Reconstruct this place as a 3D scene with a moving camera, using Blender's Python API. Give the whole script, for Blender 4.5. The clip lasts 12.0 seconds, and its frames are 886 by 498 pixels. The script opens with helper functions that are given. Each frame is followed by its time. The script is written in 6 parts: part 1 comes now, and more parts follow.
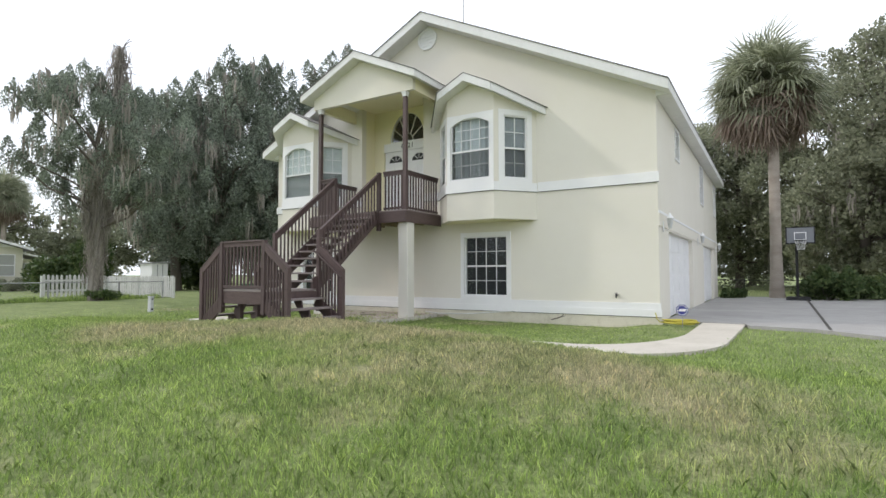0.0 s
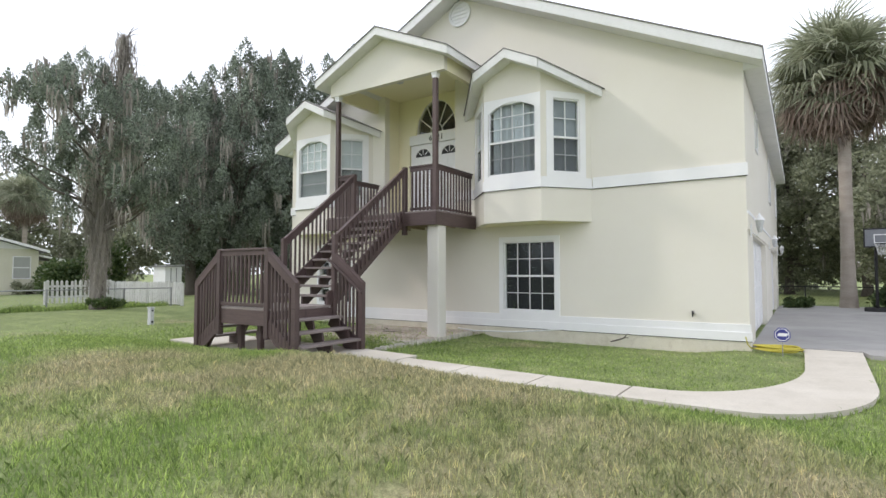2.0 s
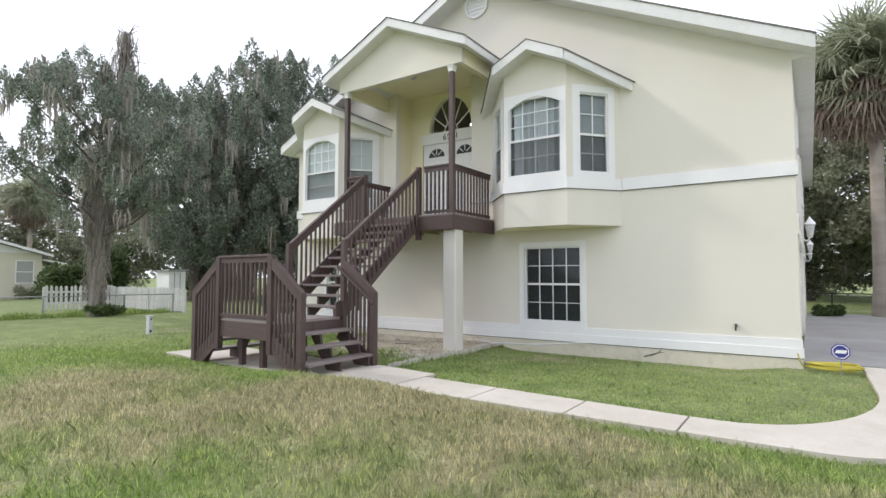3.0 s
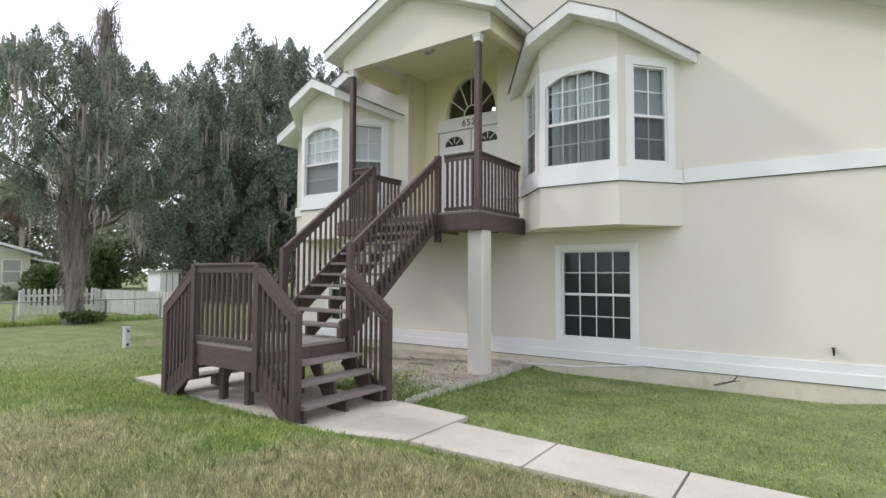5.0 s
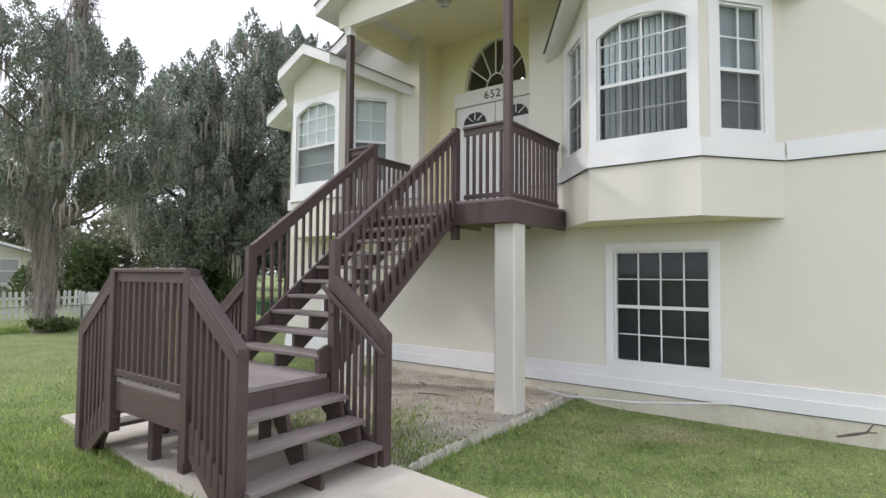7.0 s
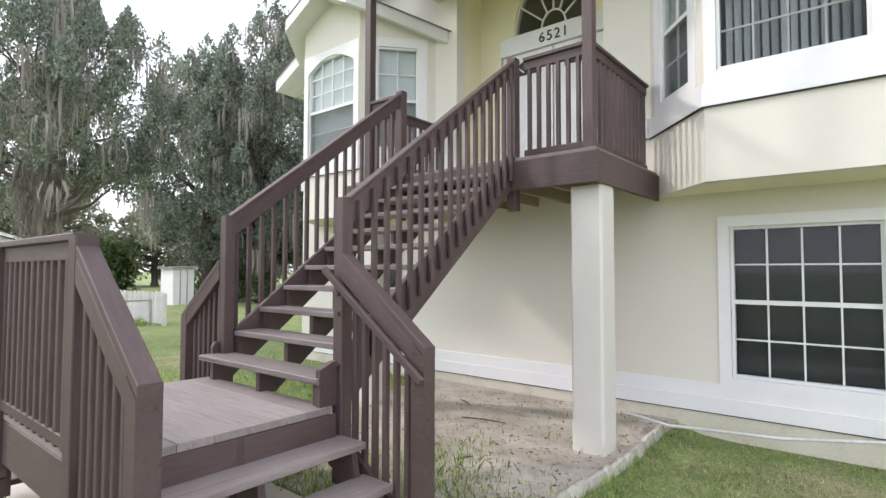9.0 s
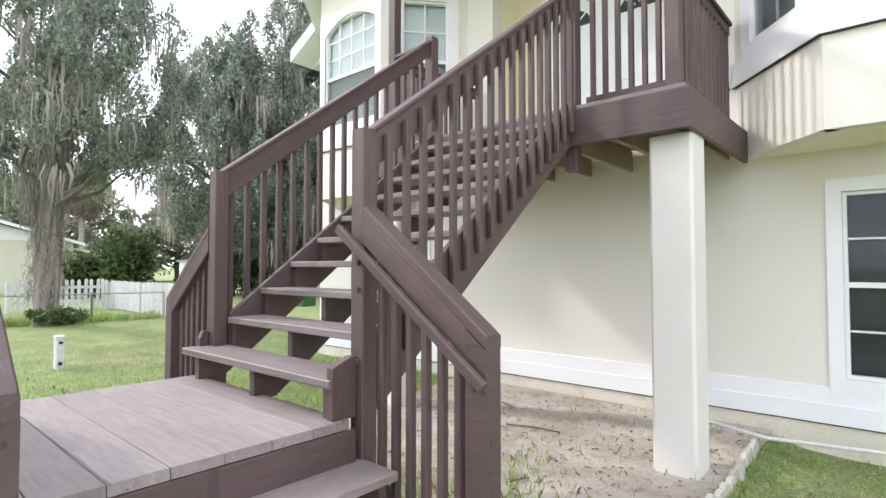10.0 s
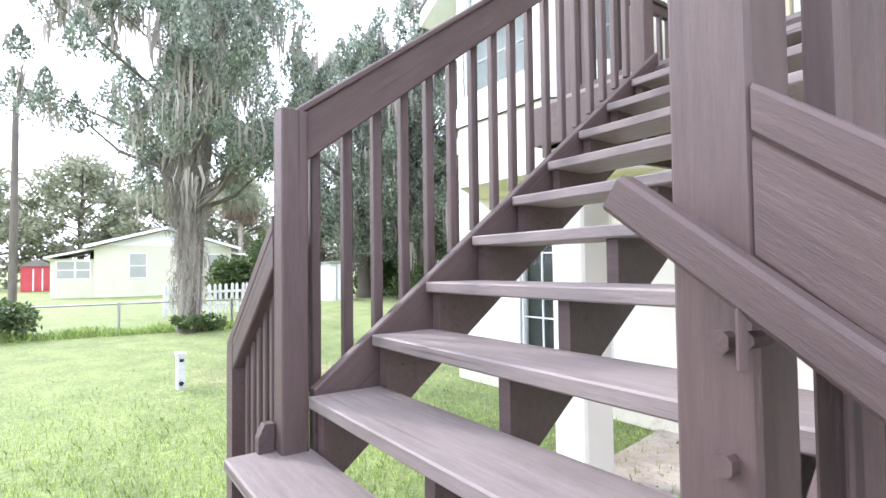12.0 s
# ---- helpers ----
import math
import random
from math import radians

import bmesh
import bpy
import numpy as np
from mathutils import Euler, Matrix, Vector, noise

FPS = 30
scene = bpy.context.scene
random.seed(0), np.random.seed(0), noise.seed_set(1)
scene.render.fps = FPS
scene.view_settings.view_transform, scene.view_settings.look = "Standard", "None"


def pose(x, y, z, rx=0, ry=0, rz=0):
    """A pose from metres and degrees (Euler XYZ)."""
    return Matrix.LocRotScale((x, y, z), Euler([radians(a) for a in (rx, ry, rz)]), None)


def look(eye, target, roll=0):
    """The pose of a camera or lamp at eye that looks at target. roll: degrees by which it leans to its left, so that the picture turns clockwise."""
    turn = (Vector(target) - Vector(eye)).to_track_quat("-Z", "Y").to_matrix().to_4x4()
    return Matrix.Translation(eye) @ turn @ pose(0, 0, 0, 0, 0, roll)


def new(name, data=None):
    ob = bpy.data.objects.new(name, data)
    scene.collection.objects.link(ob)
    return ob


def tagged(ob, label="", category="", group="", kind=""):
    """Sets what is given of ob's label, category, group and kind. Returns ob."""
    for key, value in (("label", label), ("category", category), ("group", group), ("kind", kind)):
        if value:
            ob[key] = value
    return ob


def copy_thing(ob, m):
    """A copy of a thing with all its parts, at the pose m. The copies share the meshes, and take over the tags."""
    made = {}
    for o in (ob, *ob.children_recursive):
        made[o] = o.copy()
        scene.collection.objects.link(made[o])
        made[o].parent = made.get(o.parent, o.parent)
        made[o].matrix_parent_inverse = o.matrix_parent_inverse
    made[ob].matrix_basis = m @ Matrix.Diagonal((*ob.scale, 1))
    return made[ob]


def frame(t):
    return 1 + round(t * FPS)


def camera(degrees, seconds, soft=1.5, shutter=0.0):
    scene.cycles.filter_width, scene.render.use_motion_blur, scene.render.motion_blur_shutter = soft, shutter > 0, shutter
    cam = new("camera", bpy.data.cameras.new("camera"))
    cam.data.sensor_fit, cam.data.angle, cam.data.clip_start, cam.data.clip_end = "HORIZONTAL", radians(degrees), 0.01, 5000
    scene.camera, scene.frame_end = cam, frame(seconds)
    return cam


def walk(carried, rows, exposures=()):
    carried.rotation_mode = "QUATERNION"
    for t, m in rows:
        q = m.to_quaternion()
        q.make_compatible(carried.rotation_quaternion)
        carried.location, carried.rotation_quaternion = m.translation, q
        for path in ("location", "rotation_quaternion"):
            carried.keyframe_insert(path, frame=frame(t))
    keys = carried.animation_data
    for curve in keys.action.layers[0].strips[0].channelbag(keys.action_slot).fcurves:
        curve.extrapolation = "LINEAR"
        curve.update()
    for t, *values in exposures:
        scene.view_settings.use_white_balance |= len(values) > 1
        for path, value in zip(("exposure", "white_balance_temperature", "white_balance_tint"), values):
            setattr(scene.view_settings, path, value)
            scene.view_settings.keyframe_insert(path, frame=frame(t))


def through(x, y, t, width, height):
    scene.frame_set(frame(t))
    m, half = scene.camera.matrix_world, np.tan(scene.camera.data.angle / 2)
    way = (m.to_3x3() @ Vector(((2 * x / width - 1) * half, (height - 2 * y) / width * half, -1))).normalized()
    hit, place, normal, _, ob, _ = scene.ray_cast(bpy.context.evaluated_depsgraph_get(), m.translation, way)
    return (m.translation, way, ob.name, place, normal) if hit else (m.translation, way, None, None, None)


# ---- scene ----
cam = camera(79.4, 12.0)
PATH = [
    (0, (0.519, 1.545, 1.096), (-0.528, 3.247, 1.19), -0.1),
    (0.5, (0.135, 1.907, 1.127), (-0.936, 3.594, 1.223), -0.1),
    (1, (-0.153, 2.308, 1.225), (-1.241, 3.983, 1.315), -0.0),
    (1.5, (-0.438, 2.651, 1.29), (-1.545, 4.314, 1.376), 0.2),
    (2, (-0.789, 3.029, 1.357), (-1.902, 4.688, 1.449), 0.0),
    (2.5, (-1.178, 3.309, 1.412), (-2.287, 4.97, 1.51), -0.1),
    (3, (-1.426, 3.58, 1.443), (-2.557, 5.226, 1.549), 0.1),
    (5, (-2.712, 4.773, 1.651), (-3.848, 6.417, 1.746), 0.2),
    (5.5, (-3.017, 5.163, 1.682), (-4.167, 6.796, 1.78), 0.3),
    (6, (-3.366, 5.536, 1.739), (-4.521, 7.167, 1.827), 0.3),
    (6.5, (-3.647, 6.004, 1.751), (-4.817, 7.624, 1.842), 0.3),
    (8.5, (-4.949, 7.529, 1.693), (-6.171, 9.11, 1.776), 0.3),
    (9, (-5.281, 7.836, 1.613), (-6.542, 9.386, 1.697), 0.1),
    (9.5, (-5.62, 8.134, 1.572), (-6.921, 9.652, 1.646), 0.1),
    (10, (-6.031, 8.472, 1.448), (-7.351, 9.973, 1.518), -0.0),
    (10.5, (-6.471, 8.853, 1.345), (-7.824, 10.324, 1.406), -0.4),
    (11, (-6.885, 9.141, 1.355), (-8.299, 10.554, 1.418), -0.3),
    (11.5, (-7.318, 9.322, 1.374), (-8.911, 10.528, 1.441), -0.4),
    (12, (-7.617, 9.486, 1.548), (-9.261, 10.624, 1.612), -0.7),
]
# the picture brightens as the camera nears the shaded stair
EXPOSURES = [(0, 0.12, 6450, 12), (3, 0.26, 6380, 15), (6, 0.12, 6350, 16), (7.5, 0.38, 6380, 16), (9, 0.7, 6380, 16), (10.5, 1.36, 6250, 15), (11.5, 1.84, 6080, 17), (12, 1.70, 5960, 18)]
walk(cam, [(t, look(eye, target, roll)) for t, eye, target, roll in PATH], EXPOSURES)

# ---- world and sun ----
world = bpy.data.worlds.new("overcast_sky")
scene.world = world
world.use_nodes = True
wn = world.node_tree.nodes
wl = world.node_tree.links
sky = wn.new("ShaderNodeTexSky")
sky.sky_type = "NISHITA"
sky.sun_disc = False
sky.sun_elevation = radians(37.5)
sky.sun_rotation = radians(248)
sky.air_density, sky.dust_density = 1.0, 4.0
cloud = wn.new("ShaderNodeTexNoise")
cloud.inputs["Scale"].default_value = 1.6
cloud.inputs["Detail"].default_value = 5
cloud_ramp = wn.new("ShaderNodeValToRGB")
cloud_ramp.color_ramp.elements[0].position, cloud_ramp.color_ramp.elements[0].color = 0.3, (10.5, 11.2, 12.2, 1)
cloud_ramp.color_ramp.elements[1].position, cloud_ramp.color_ramp.elements[1].color = 0.75, (13.4, 14.0, 14.9, 1)
cover = wn.new("ShaderNodeMix")
cover.data_type = "RGBA"
cover.inputs[0].default_value = 0.9
wl.new(cloud.outputs["Fac"], cloud_ramp.inputs[0])
wl.new(sky.outputs[0], cover.inputs[6])
wl.new(cloud_ramp.outputs[0], cover.inputs[7])
wl.new(cover.outputs[2], wn["Background"].inputs[0])
wn["Background"].inputs[1].default_value = 0.102

sun_data = bpy.data.lights.new("sun", "SUN")
sun_data.energy, sun_data.angle, sun_data.color = 1.15, radians(4), (1.0, 0.95, 0.86)
sun = new("sun", sun_data)
sun.matrix_world = look((-30, 3, 24), (-20, 7.2, 15.7))


# ---- materials ----
def nodes_of(name):
    m = bpy.data.materials.new(name)
    m.use_nodes = True
    return m, m.node_tree.nodes, m.node_tree.links, m.node_tree.nodes["Principled BSDF"]


def noise_node(n, l, scale, detail=4, rough=0.6, stretch=None, space="Object"):
    tc = n.new("ShaderNodeTexCoord")
    nz = n.new("ShaderNodeTexNoise")
    nz.inputs["Scale"].default_value, nz.inputs["Detail"].default_value, nz.inputs["Roughness"].default_value = scale, detail, rough
    if stretch:
        mp = n.new("ShaderNodeMapping")
        mp.inputs["Scale"].default_value = stretch
        l.new(tc.outputs[space], mp.inputs[0])
        l.new(mp.outputs[0], nz.inputs["Vector"])
    else:
        l.new(tc.outputs[space], nz.inputs["Vector"])
    return nz


def ramp_node(n, l, src, stops):
    r = n.new("ShaderNodeValToRGB")
    e = r.color_ramp.elements
    while len(e) < len(stops):
        e.new(0.5)
    for k, (p, c) in enumerate(stops):
        e[k].position, e[k].color = p, (*c, 1)
    l.new(src, r.inputs[0])
    return r


def mix_node(n, l, fac, a, b, mode="MIX"):
    m = n.new("ShaderNodeMix")
    m.data_type, m.blend_type = "RGBA", mode
    for sock, v in ((0, fac), (6, a), (7, b)):
        if isinstance(v, (int, float)):
            m.inputs[sock].default_value = v
        elif isinstance(v, tuple):
            m.inputs[sock].default_value = (*v, 1)
        else:
            l.new(v, m.inputs[sock])
    return m.outputs[2]


def surface(name, a, b, rough=0.7, big=1.2, fine=40, bump=0.3, depth=0.004, metal=0.0, stretch=None, space="Object", vary=0.0, dirt=None, dirt_amount=0.3, speck=0.82):
    """Two-scale variation between colours a and b, with relief."""
    m, n, l, p = nodes_of(name)
    n1 = noise_node(n, l, big, 5, 0.6, stretch, space)
    n2 = noise_node(n, l, fine, 6, 0.7, stretch, space)
    r1 = ramp_node(n, l, n1.outputs["Fac"], ((0.3, a), (0.7, b)))
    r2 = ramp_node(n, l, n2.outputs["Fac"], ((0.3, (speck, speck, speck)), (0.7, (1.0, 1.0, 1.0))))
    col = mix_node(n, l, 1.0, r1.outputs[0], r2.outputs[0], "MULTIPLY")
    if dirt:
        n3 = noise_node(n, l, big * 2.7, 6, 0.75, None, space)
        r3 = ramp_node(n, l, n3.outputs["Fac"], ((0.5, (0, 0, 0)), (0.78, (dirt_amount, dirt_amount, dirt_amount))))
        col = mix_node(n, l, r3.outputs[0], col, dirt)
    if vary:
        oi = n.new("ShaderNodeObjectInfo")
        rv = ramp_node(n, l, oi.outputs["Random"], ((0.0, (1 - vary,) * 3), (1.0, (1 + vary,) * 3)))
        col = mix_node(n, l, 1.0, col, rv.outputs[0], "MULTIPLY")
    l.new(col, p.inputs["Base Color"])
    p.inputs["Roughness"].default_value, p.inputs["Metallic"].default_value = rough, metal
    bp = n.new("ShaderNodeBump")
    bp.inputs["Strength"].default_value, bp.inputs["Distance"].default_value = bump, depth
    l.new(n2.outputs["Fac"], bp.inputs["Height"])
    l.new(bp.outputs[0], p.inputs["Normal"])
    return m


stucco = surface("cream_stucco", (0.73, 0.697, 0.608), (0.765, 0.735, 0.652), 0.9, 0.5, 90, 0.3, 0.003, dirt=(0.68, 0.64, 0.53), dirt_amount=0.25, speck=0.94)
white_paint = surface("white_paint", (0.80, 0.80, 0.80), (0.85, 0.85, 0.84), 0.6, 1.5, 60, 0.12, 0.001, dirt=(0.66, 0.65, 0.61), dirt_amount=0.2, speck=0.95)
# yellower cream for the porch; bay undersides wear it as painted warm bounce
porch_bounce_cream = surface("warm_cream_porch_and_bounce", (0.80, 0.745, 0.52), (0.83, 0.78, 0.57), 0.9, 0.5, 90, 0.25, 0.003, speck=0.95)
plinth_mat = surface("stained_plinth", (0.66, 0.62, 0.50), (0.76, 0.72, 0.60), 0.9, 1.5, 60, 0.4, 0.004, dirt=(0.36, 0.30, 0.20), dirt_amount=0.6)
fascia_mat = surface("white_fascia", (0.74, 0.74, 0.72), (0.80, 0.80, 0.79), 0.6, 1.2, 40, 0.12, 0.001, dirt=(0.5, 0.5, 0.47), dirt_amount=0.45, speck=0.94)
shingle = surface("grey_shingle", (0.16, 0.15, 0.14), (0.24, 0.23, 0.22), 0.9, 2.0, 50, 0.5, 0.006)
concrete = surface("pale_concrete", (0.56, 0.515, 0.44), (0.66, 0.615, 0.54), 0.9, 0.9, 70, 0.3, 0.003, dirt=(0.34, 0.31, 0.25), dirt_amount=0.4)
drive_mat = surface("grey_concrete_drive", (0.33, 0.32, 0.31), (0.44, 0.43, 0.41), 0.9, 0.5, 60, 0.3, 0.003, dirt=(0.22, 0.21, 0.20), dirt_amount=0.5)
dirt_mat = surface("bare_sandy_soil", (0.42, 0.35, 0.28), (0.74, 0.68, 0.60), 0.95, 1.7, 30, 1.0, 0.03, dirt=(0.20, 0.155, 0.115), dirt_amount=0.65)
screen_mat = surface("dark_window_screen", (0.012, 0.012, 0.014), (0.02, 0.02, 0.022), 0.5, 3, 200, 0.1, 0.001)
blind_mat = surface("white_blind", (0.68, 0.70, 0.72), (0.80, 0.81, 0.82), 0.6, 2, 30, 0.1, 0.002, vary=0.3)
dark_metal = surface("dark_metal", (0.02, 0.02, 0.022), (0.04, 0.04, 0.04), 0.45, 5, 60, 0.1, 0.001, metal=0.5)
grey_metal = surface("galvanised_metal", (0.36, 0.37, 0.37), (0.46, 0.46, 0.46), 0.5, 5, 60, 0.1, 0.001, metal=0.7)
interior_mat = surface("dim_plaster", (0.30, 0.29, 0.27), (0.36, 0.35, 0.33), 0.9)


def wood_material(name, a, b, worn, amount):
    """Old painted timber: grain along the piece's own length (local x), worn spots."""
    m, n, l, p = nodes_of(name)
    grain = noise_node(n, l, 5.0, 8, 0.75, (0.9, 9.0, 9.0))
    blot = noise_node(n, l, 1.3, 4, 0.6)
    spots = noise_node(n, l, 3.0, 7, 0.8, (0.5, 5.0, 5.0))
    split = noise_node(n, l, 2.0, 3, 0.5, (0.35, 22.0, 22.0))
    for nz in (grain, blot, spots, split):
        # every piece is cut from another place of the timber
        link = nz.inputs["Vector"].links[0]
        src = link.from_socket
        own = n.new("ShaderNodeObjectInfo")
        mul = n.new("ShaderNodeVectorMath")
        mul.operation = "SCALE"
        mul.inputs[3].default_value = 37.0
        cmb = n.new("ShaderNodeCombineXYZ")
        for q in range(3):
            l.new(own.outputs["Random"], cmb.inputs[q])
        l.new(cmb.outputs[0], mul.inputs[0])
        ad = n.new("ShaderNodeVectorMath")
        l.new(src, ad.inputs[0])
        l.new(mul.outputs[0], ad.inputs[1])
        l.new(ad.outputs[0], nz.inputs["Vector"])
    c = ramp_node(n, l, blot.outputs["Fac"], ((0.3, a), (0.7, b)))
    g = ramp_node(n, l, grain.outputs["Fac"], ((0.30, (0.74, 0.74, 0.74)), (0.66, (1.12, 1.12, 1.12))))
    col = mix_node(n, l, 1.0, c.outputs[0], g.outputs[0], "MULTIPLY")
    w = ramp_node(n, l, spots.outputs["Fac"], ((0.60, (0, 0, 0)), (0.72, (amount, amount, amount))))
    col = mix_node(n, l, w.outputs[0], col, worn)
    cr = ramp_node(n, l, split.outputs["Fac"], ((0.29, (0.5, 0.5, 0.5)), (0.35, (1.0, 1.0, 1.0))))
    col = mix_node(n, l, 1.0, col, cr.outputs[0], "MULTIPLY")
    oi = n.new("ShaderNodeObjectInfo")
    rv = ramp_node(n, l, oi.outputs["Random"], ((0.0, (0.86,) * 3), (1.0, (1.14,) * 3)))
    col = mix_node(n, l, 1.0, col, rv.outputs[0], "MULTIPLY")
    l.new(col, p.inputs["Base Color"])
    p.inputs["Roughness"].default_value = 0.58
    bp = n.new("ShaderNodeBump")
    bp.inputs["Strength"].default_value, bp.inputs["Distance"].default_value = 0.7, 0.004
    l.new(grain.outputs["Fac"], bp.inputs["Height"])
    l.new(bp.outputs[0], p.inputs["Normal"])
    return m


brown_wood = wood_material("dark_brown_painted_wood", (0.076, 0.049, 0.046), (0.102, 0.068, 0.063), (0.21, 0.165, 0.15), 0.5)
tread_wood = wood_material("worn_brown_tread_wood", (0.195, 0.160, 0.150), (0.255, 0.214, 0.202), (0.36, 0.315, 0.29), 0.7)

# worn like the treads, but paler: sky sheen is mixed into the colour
landing_wood = wood_material("worn_brown_sky_sheen_wood", (0.245, 0.206, 0.195), (0.305, 0.262, 0.248), (0.42, 0.375, 0.35), 0.7)


def mesh_material():
    """Fine dark insect mesh: half open, half dark thread."""
    m, n, l, p = nodes_of("insect_mesh")
    p.inputs["Base Color"].default_value = (0.03, 0.03, 0.033, 1)
    p.inputs["Roughness"].default_value = 0.7
    t = n.new("ShaderNodeBsdfTransparent")
    mx = n.new("ShaderNodeMixShader")
    mx.inputs[0].default_value = 0.2
    l.new(t.outputs[0], mx.inputs[1])
    l.new(p.outputs[0], mx.inputs[2])
    l.new(mx.outputs[0], n["Material Output"].inputs[0])
    return m


insect_mesh = mesh_material()
column_paint = surface("off_white_column_paint", (0.66, 0.64, 0.575), (0.71, 0.69, 0.63), 0.85, 0.9, 80, 0.3, 0.003, dirt=(0.62, 0.59, 0.50), dirt_amount=0.35, speck=0.94)


def glass_material(name, base):
    m, n, l, p = nodes_of(name)
    out = n["Material Output"]
    t = n.new("ShaderNodeBsdfTransparent")
    t.inputs[0].default_value = (0.93, 0.96, 0.96, 1)
    g = n.new("ShaderNodeBsdfGlossy")
    g.inputs["Roughness"].default_value = 0.03
    f = n.new("ShaderNodeLayerWeight")
    f.inputs["Blend"].default_value = 0.5
    pw = n.new("ShaderNodeMath")
    pw.operation = "POWER"
    pw.inputs[1].default_value = 4.0
    l.new(f.outputs["Facing"], pw.inputs[0])
    ma = n.new("ShaderNodeMath")
    ma.operation = "MULTIPLY_ADD"
    ma.inputs[1].default_value, ma.inputs[2].default_value = 0.5, base
    l.new(pw.outputs[0], ma.inputs[0])
    mx = n.new("ShaderNodeMixShader")
    l.new(ma.outputs[0], mx.inputs[0])
    l.new(t.outputs[0], mx.inputs[1])
    l.new(g.outputs[0], mx.inputs[2])
    l.new(mx.outputs[0], out.inputs[0])
    return m


glass = glass_material("window_glass", 0.016)
fan_glass = glass_material("fanlight_glass", 0.085)


# ---- helpers for building ----
def link_mesh(name, bm, material, parent=None, label=""):
    me = bpy.data.meshes.new(name)
    bm.normal_update()
    bm.to_mesh(me)
    bm.free()
    if material:
        me.materials.append(material)
    ob = new(name, me)
    if parent:
        ob.parent = parent
    if label:
        ob["label"] = label
    return ob


def part(name, bm, material, parent, label=""):
    return link_mesh(name, bm, material, parent, label)


def thing(name, x, y, z, label, category, group="", kind=""):
    """An Empty at the base of a thing, which carries its parts."""
    ob = new(name)
    ob.location = (x, y, z)
    ob.empty_display_size = 0.2
    return tagged(ob, label, category, group, kind)


def box(bm, x0, x1, y0, y1, z0, z1):
    v = [bm.verts.new((x, y, z)) for z in (z0, z1) for x, y in ((x0, y0), (x1, y0), (x1, y1), (x0, y1))]
    for f in ((3, 2, 1, 0), (4, 5, 6, 7), (0, 1, 5, 4), (1, 2, 6, 5), (2, 3, 7, 6), (3, 0, 4, 7)):
        bm.faces.new([v[k] for k in f])
    return bm


def prism(bm, outline, axis, a, b):
    """An outline of 2D points swept from a to b along an axis: x takes (y, z), y takes (x, z), z takes (x, y)."""
    def place(p, s):
        return {"x": (s, p[0], p[1]), "y": (p[0], s, p[1]), "z": (p[0], p[1], s)}[axis]
    lo = [bm.verts.new(place(p, a)) for p in outline]
    hi = [bm.verts.new(place(p, b)) for p in outline]
    bm.faces.new(lo)
    bm.faces.new(hi[::-1])
    for k in range(len(outline)):
        j = (k + 1) % len(outline)
        bm.faces.new((lo[j], lo[k], hi[k], hi[j]))
    bmesh.ops.recalc_face_normals(bm, faces=bm.faces[:])
    return bm


def timber_mesh(length, w, h, c=0.005):
    """A length of timber along x with eased edges, centred in y and z, starting at x = 0."""
    bm = bmesh.new()
    w2, h2 = w / 2, h / 2
    prof = [(-w2 + c, -h2), (w2 - c, -h2), (w2, -h2 + c), (w2, h2 - c), (w2 - c, h2), (-w2 + c, h2), (-w2, h2 - c), (-w2, -h2 + c)]
    return prism(bm, prof, "x", 0, length)


timber_cache = {}


def timber(name, p0, p1, w, h, parent, material, label="", side=(0, 0, 1), plumb=False, ease=0.005):
    """Timber from p0 to p1 (centre line), w across, h along the side that is nearest to the given up; plumb cuts its ends upright."""
    p0, p1 = Vector(p0), Vector(p1)
    d = p1 - p0
    key = (round(d.length, 3), round(w, 3), round(h, 3), material.name, round(d.z, 2) if plumb else 0, ease)
    if key not in timber_cache:
        bm = timber_mesh(d.length, w, h, ease)
        if plumb:
            k = d.z / math.hypot(d.x, d.y)
            for v in bm.verts:
                v.co.x += v.co.z * k
        me = bpy.data.meshes.new(name)
        bm.to_mesh(me)
        bm.free()
        me.materials.append(material)
        timber_cache[key] = me
    x = d.normalized()
    up = Vector(side)
    if abs(x.dot(up)) > 0.98:
        up = Vector((0, 1, 0))
    y = up.cross(x).normalized()
    z = x.cross(y)
    ob = new(name, timber_cache[key])
    m = Matrix((x, y, z)).transposed().to_4x4()
    m.translation = p0
    if parent:
        ob.parent = parent
        m = Matrix.Translation(-parent.location) @ m
    ob.matrix_basis = m
    if label:
        ob["label"] = label
    return ob


def raw_mesh(name, verts, faces, material, parent=None):
    """A mesh from arrays: verts (n, 3), faces (m, k) with k corners each."""
    me = bpy.data.meshes.new(name)
    verts, faces = np.asarray(verts, np.float32), np.asarray(faces, np.int32)
    k = faces.shape[1]
    me.vertices.add(len(verts))
    me.vertices.foreach_set("co", verts.ravel())
    me.loops.add(faces.size)
    me.loops.foreach_set("vertex_index", faces.ravel())
    me.polygons.add(len(faces))
    me.polygons.foreach_set("loop_start", np.arange(0, faces.size, k, dtype=np.int32))
    me.update(calc_edges=True)
    me.materials.append(material)
    ob = new(name, me)
    if parent:
        ob.parent = parent
    return ob


# ---- ground ----
def smooth(a, b, v):
    t = np.clip((v - a) / (b - a), 0, 1)
    return t * t * (3 - 2 * t)


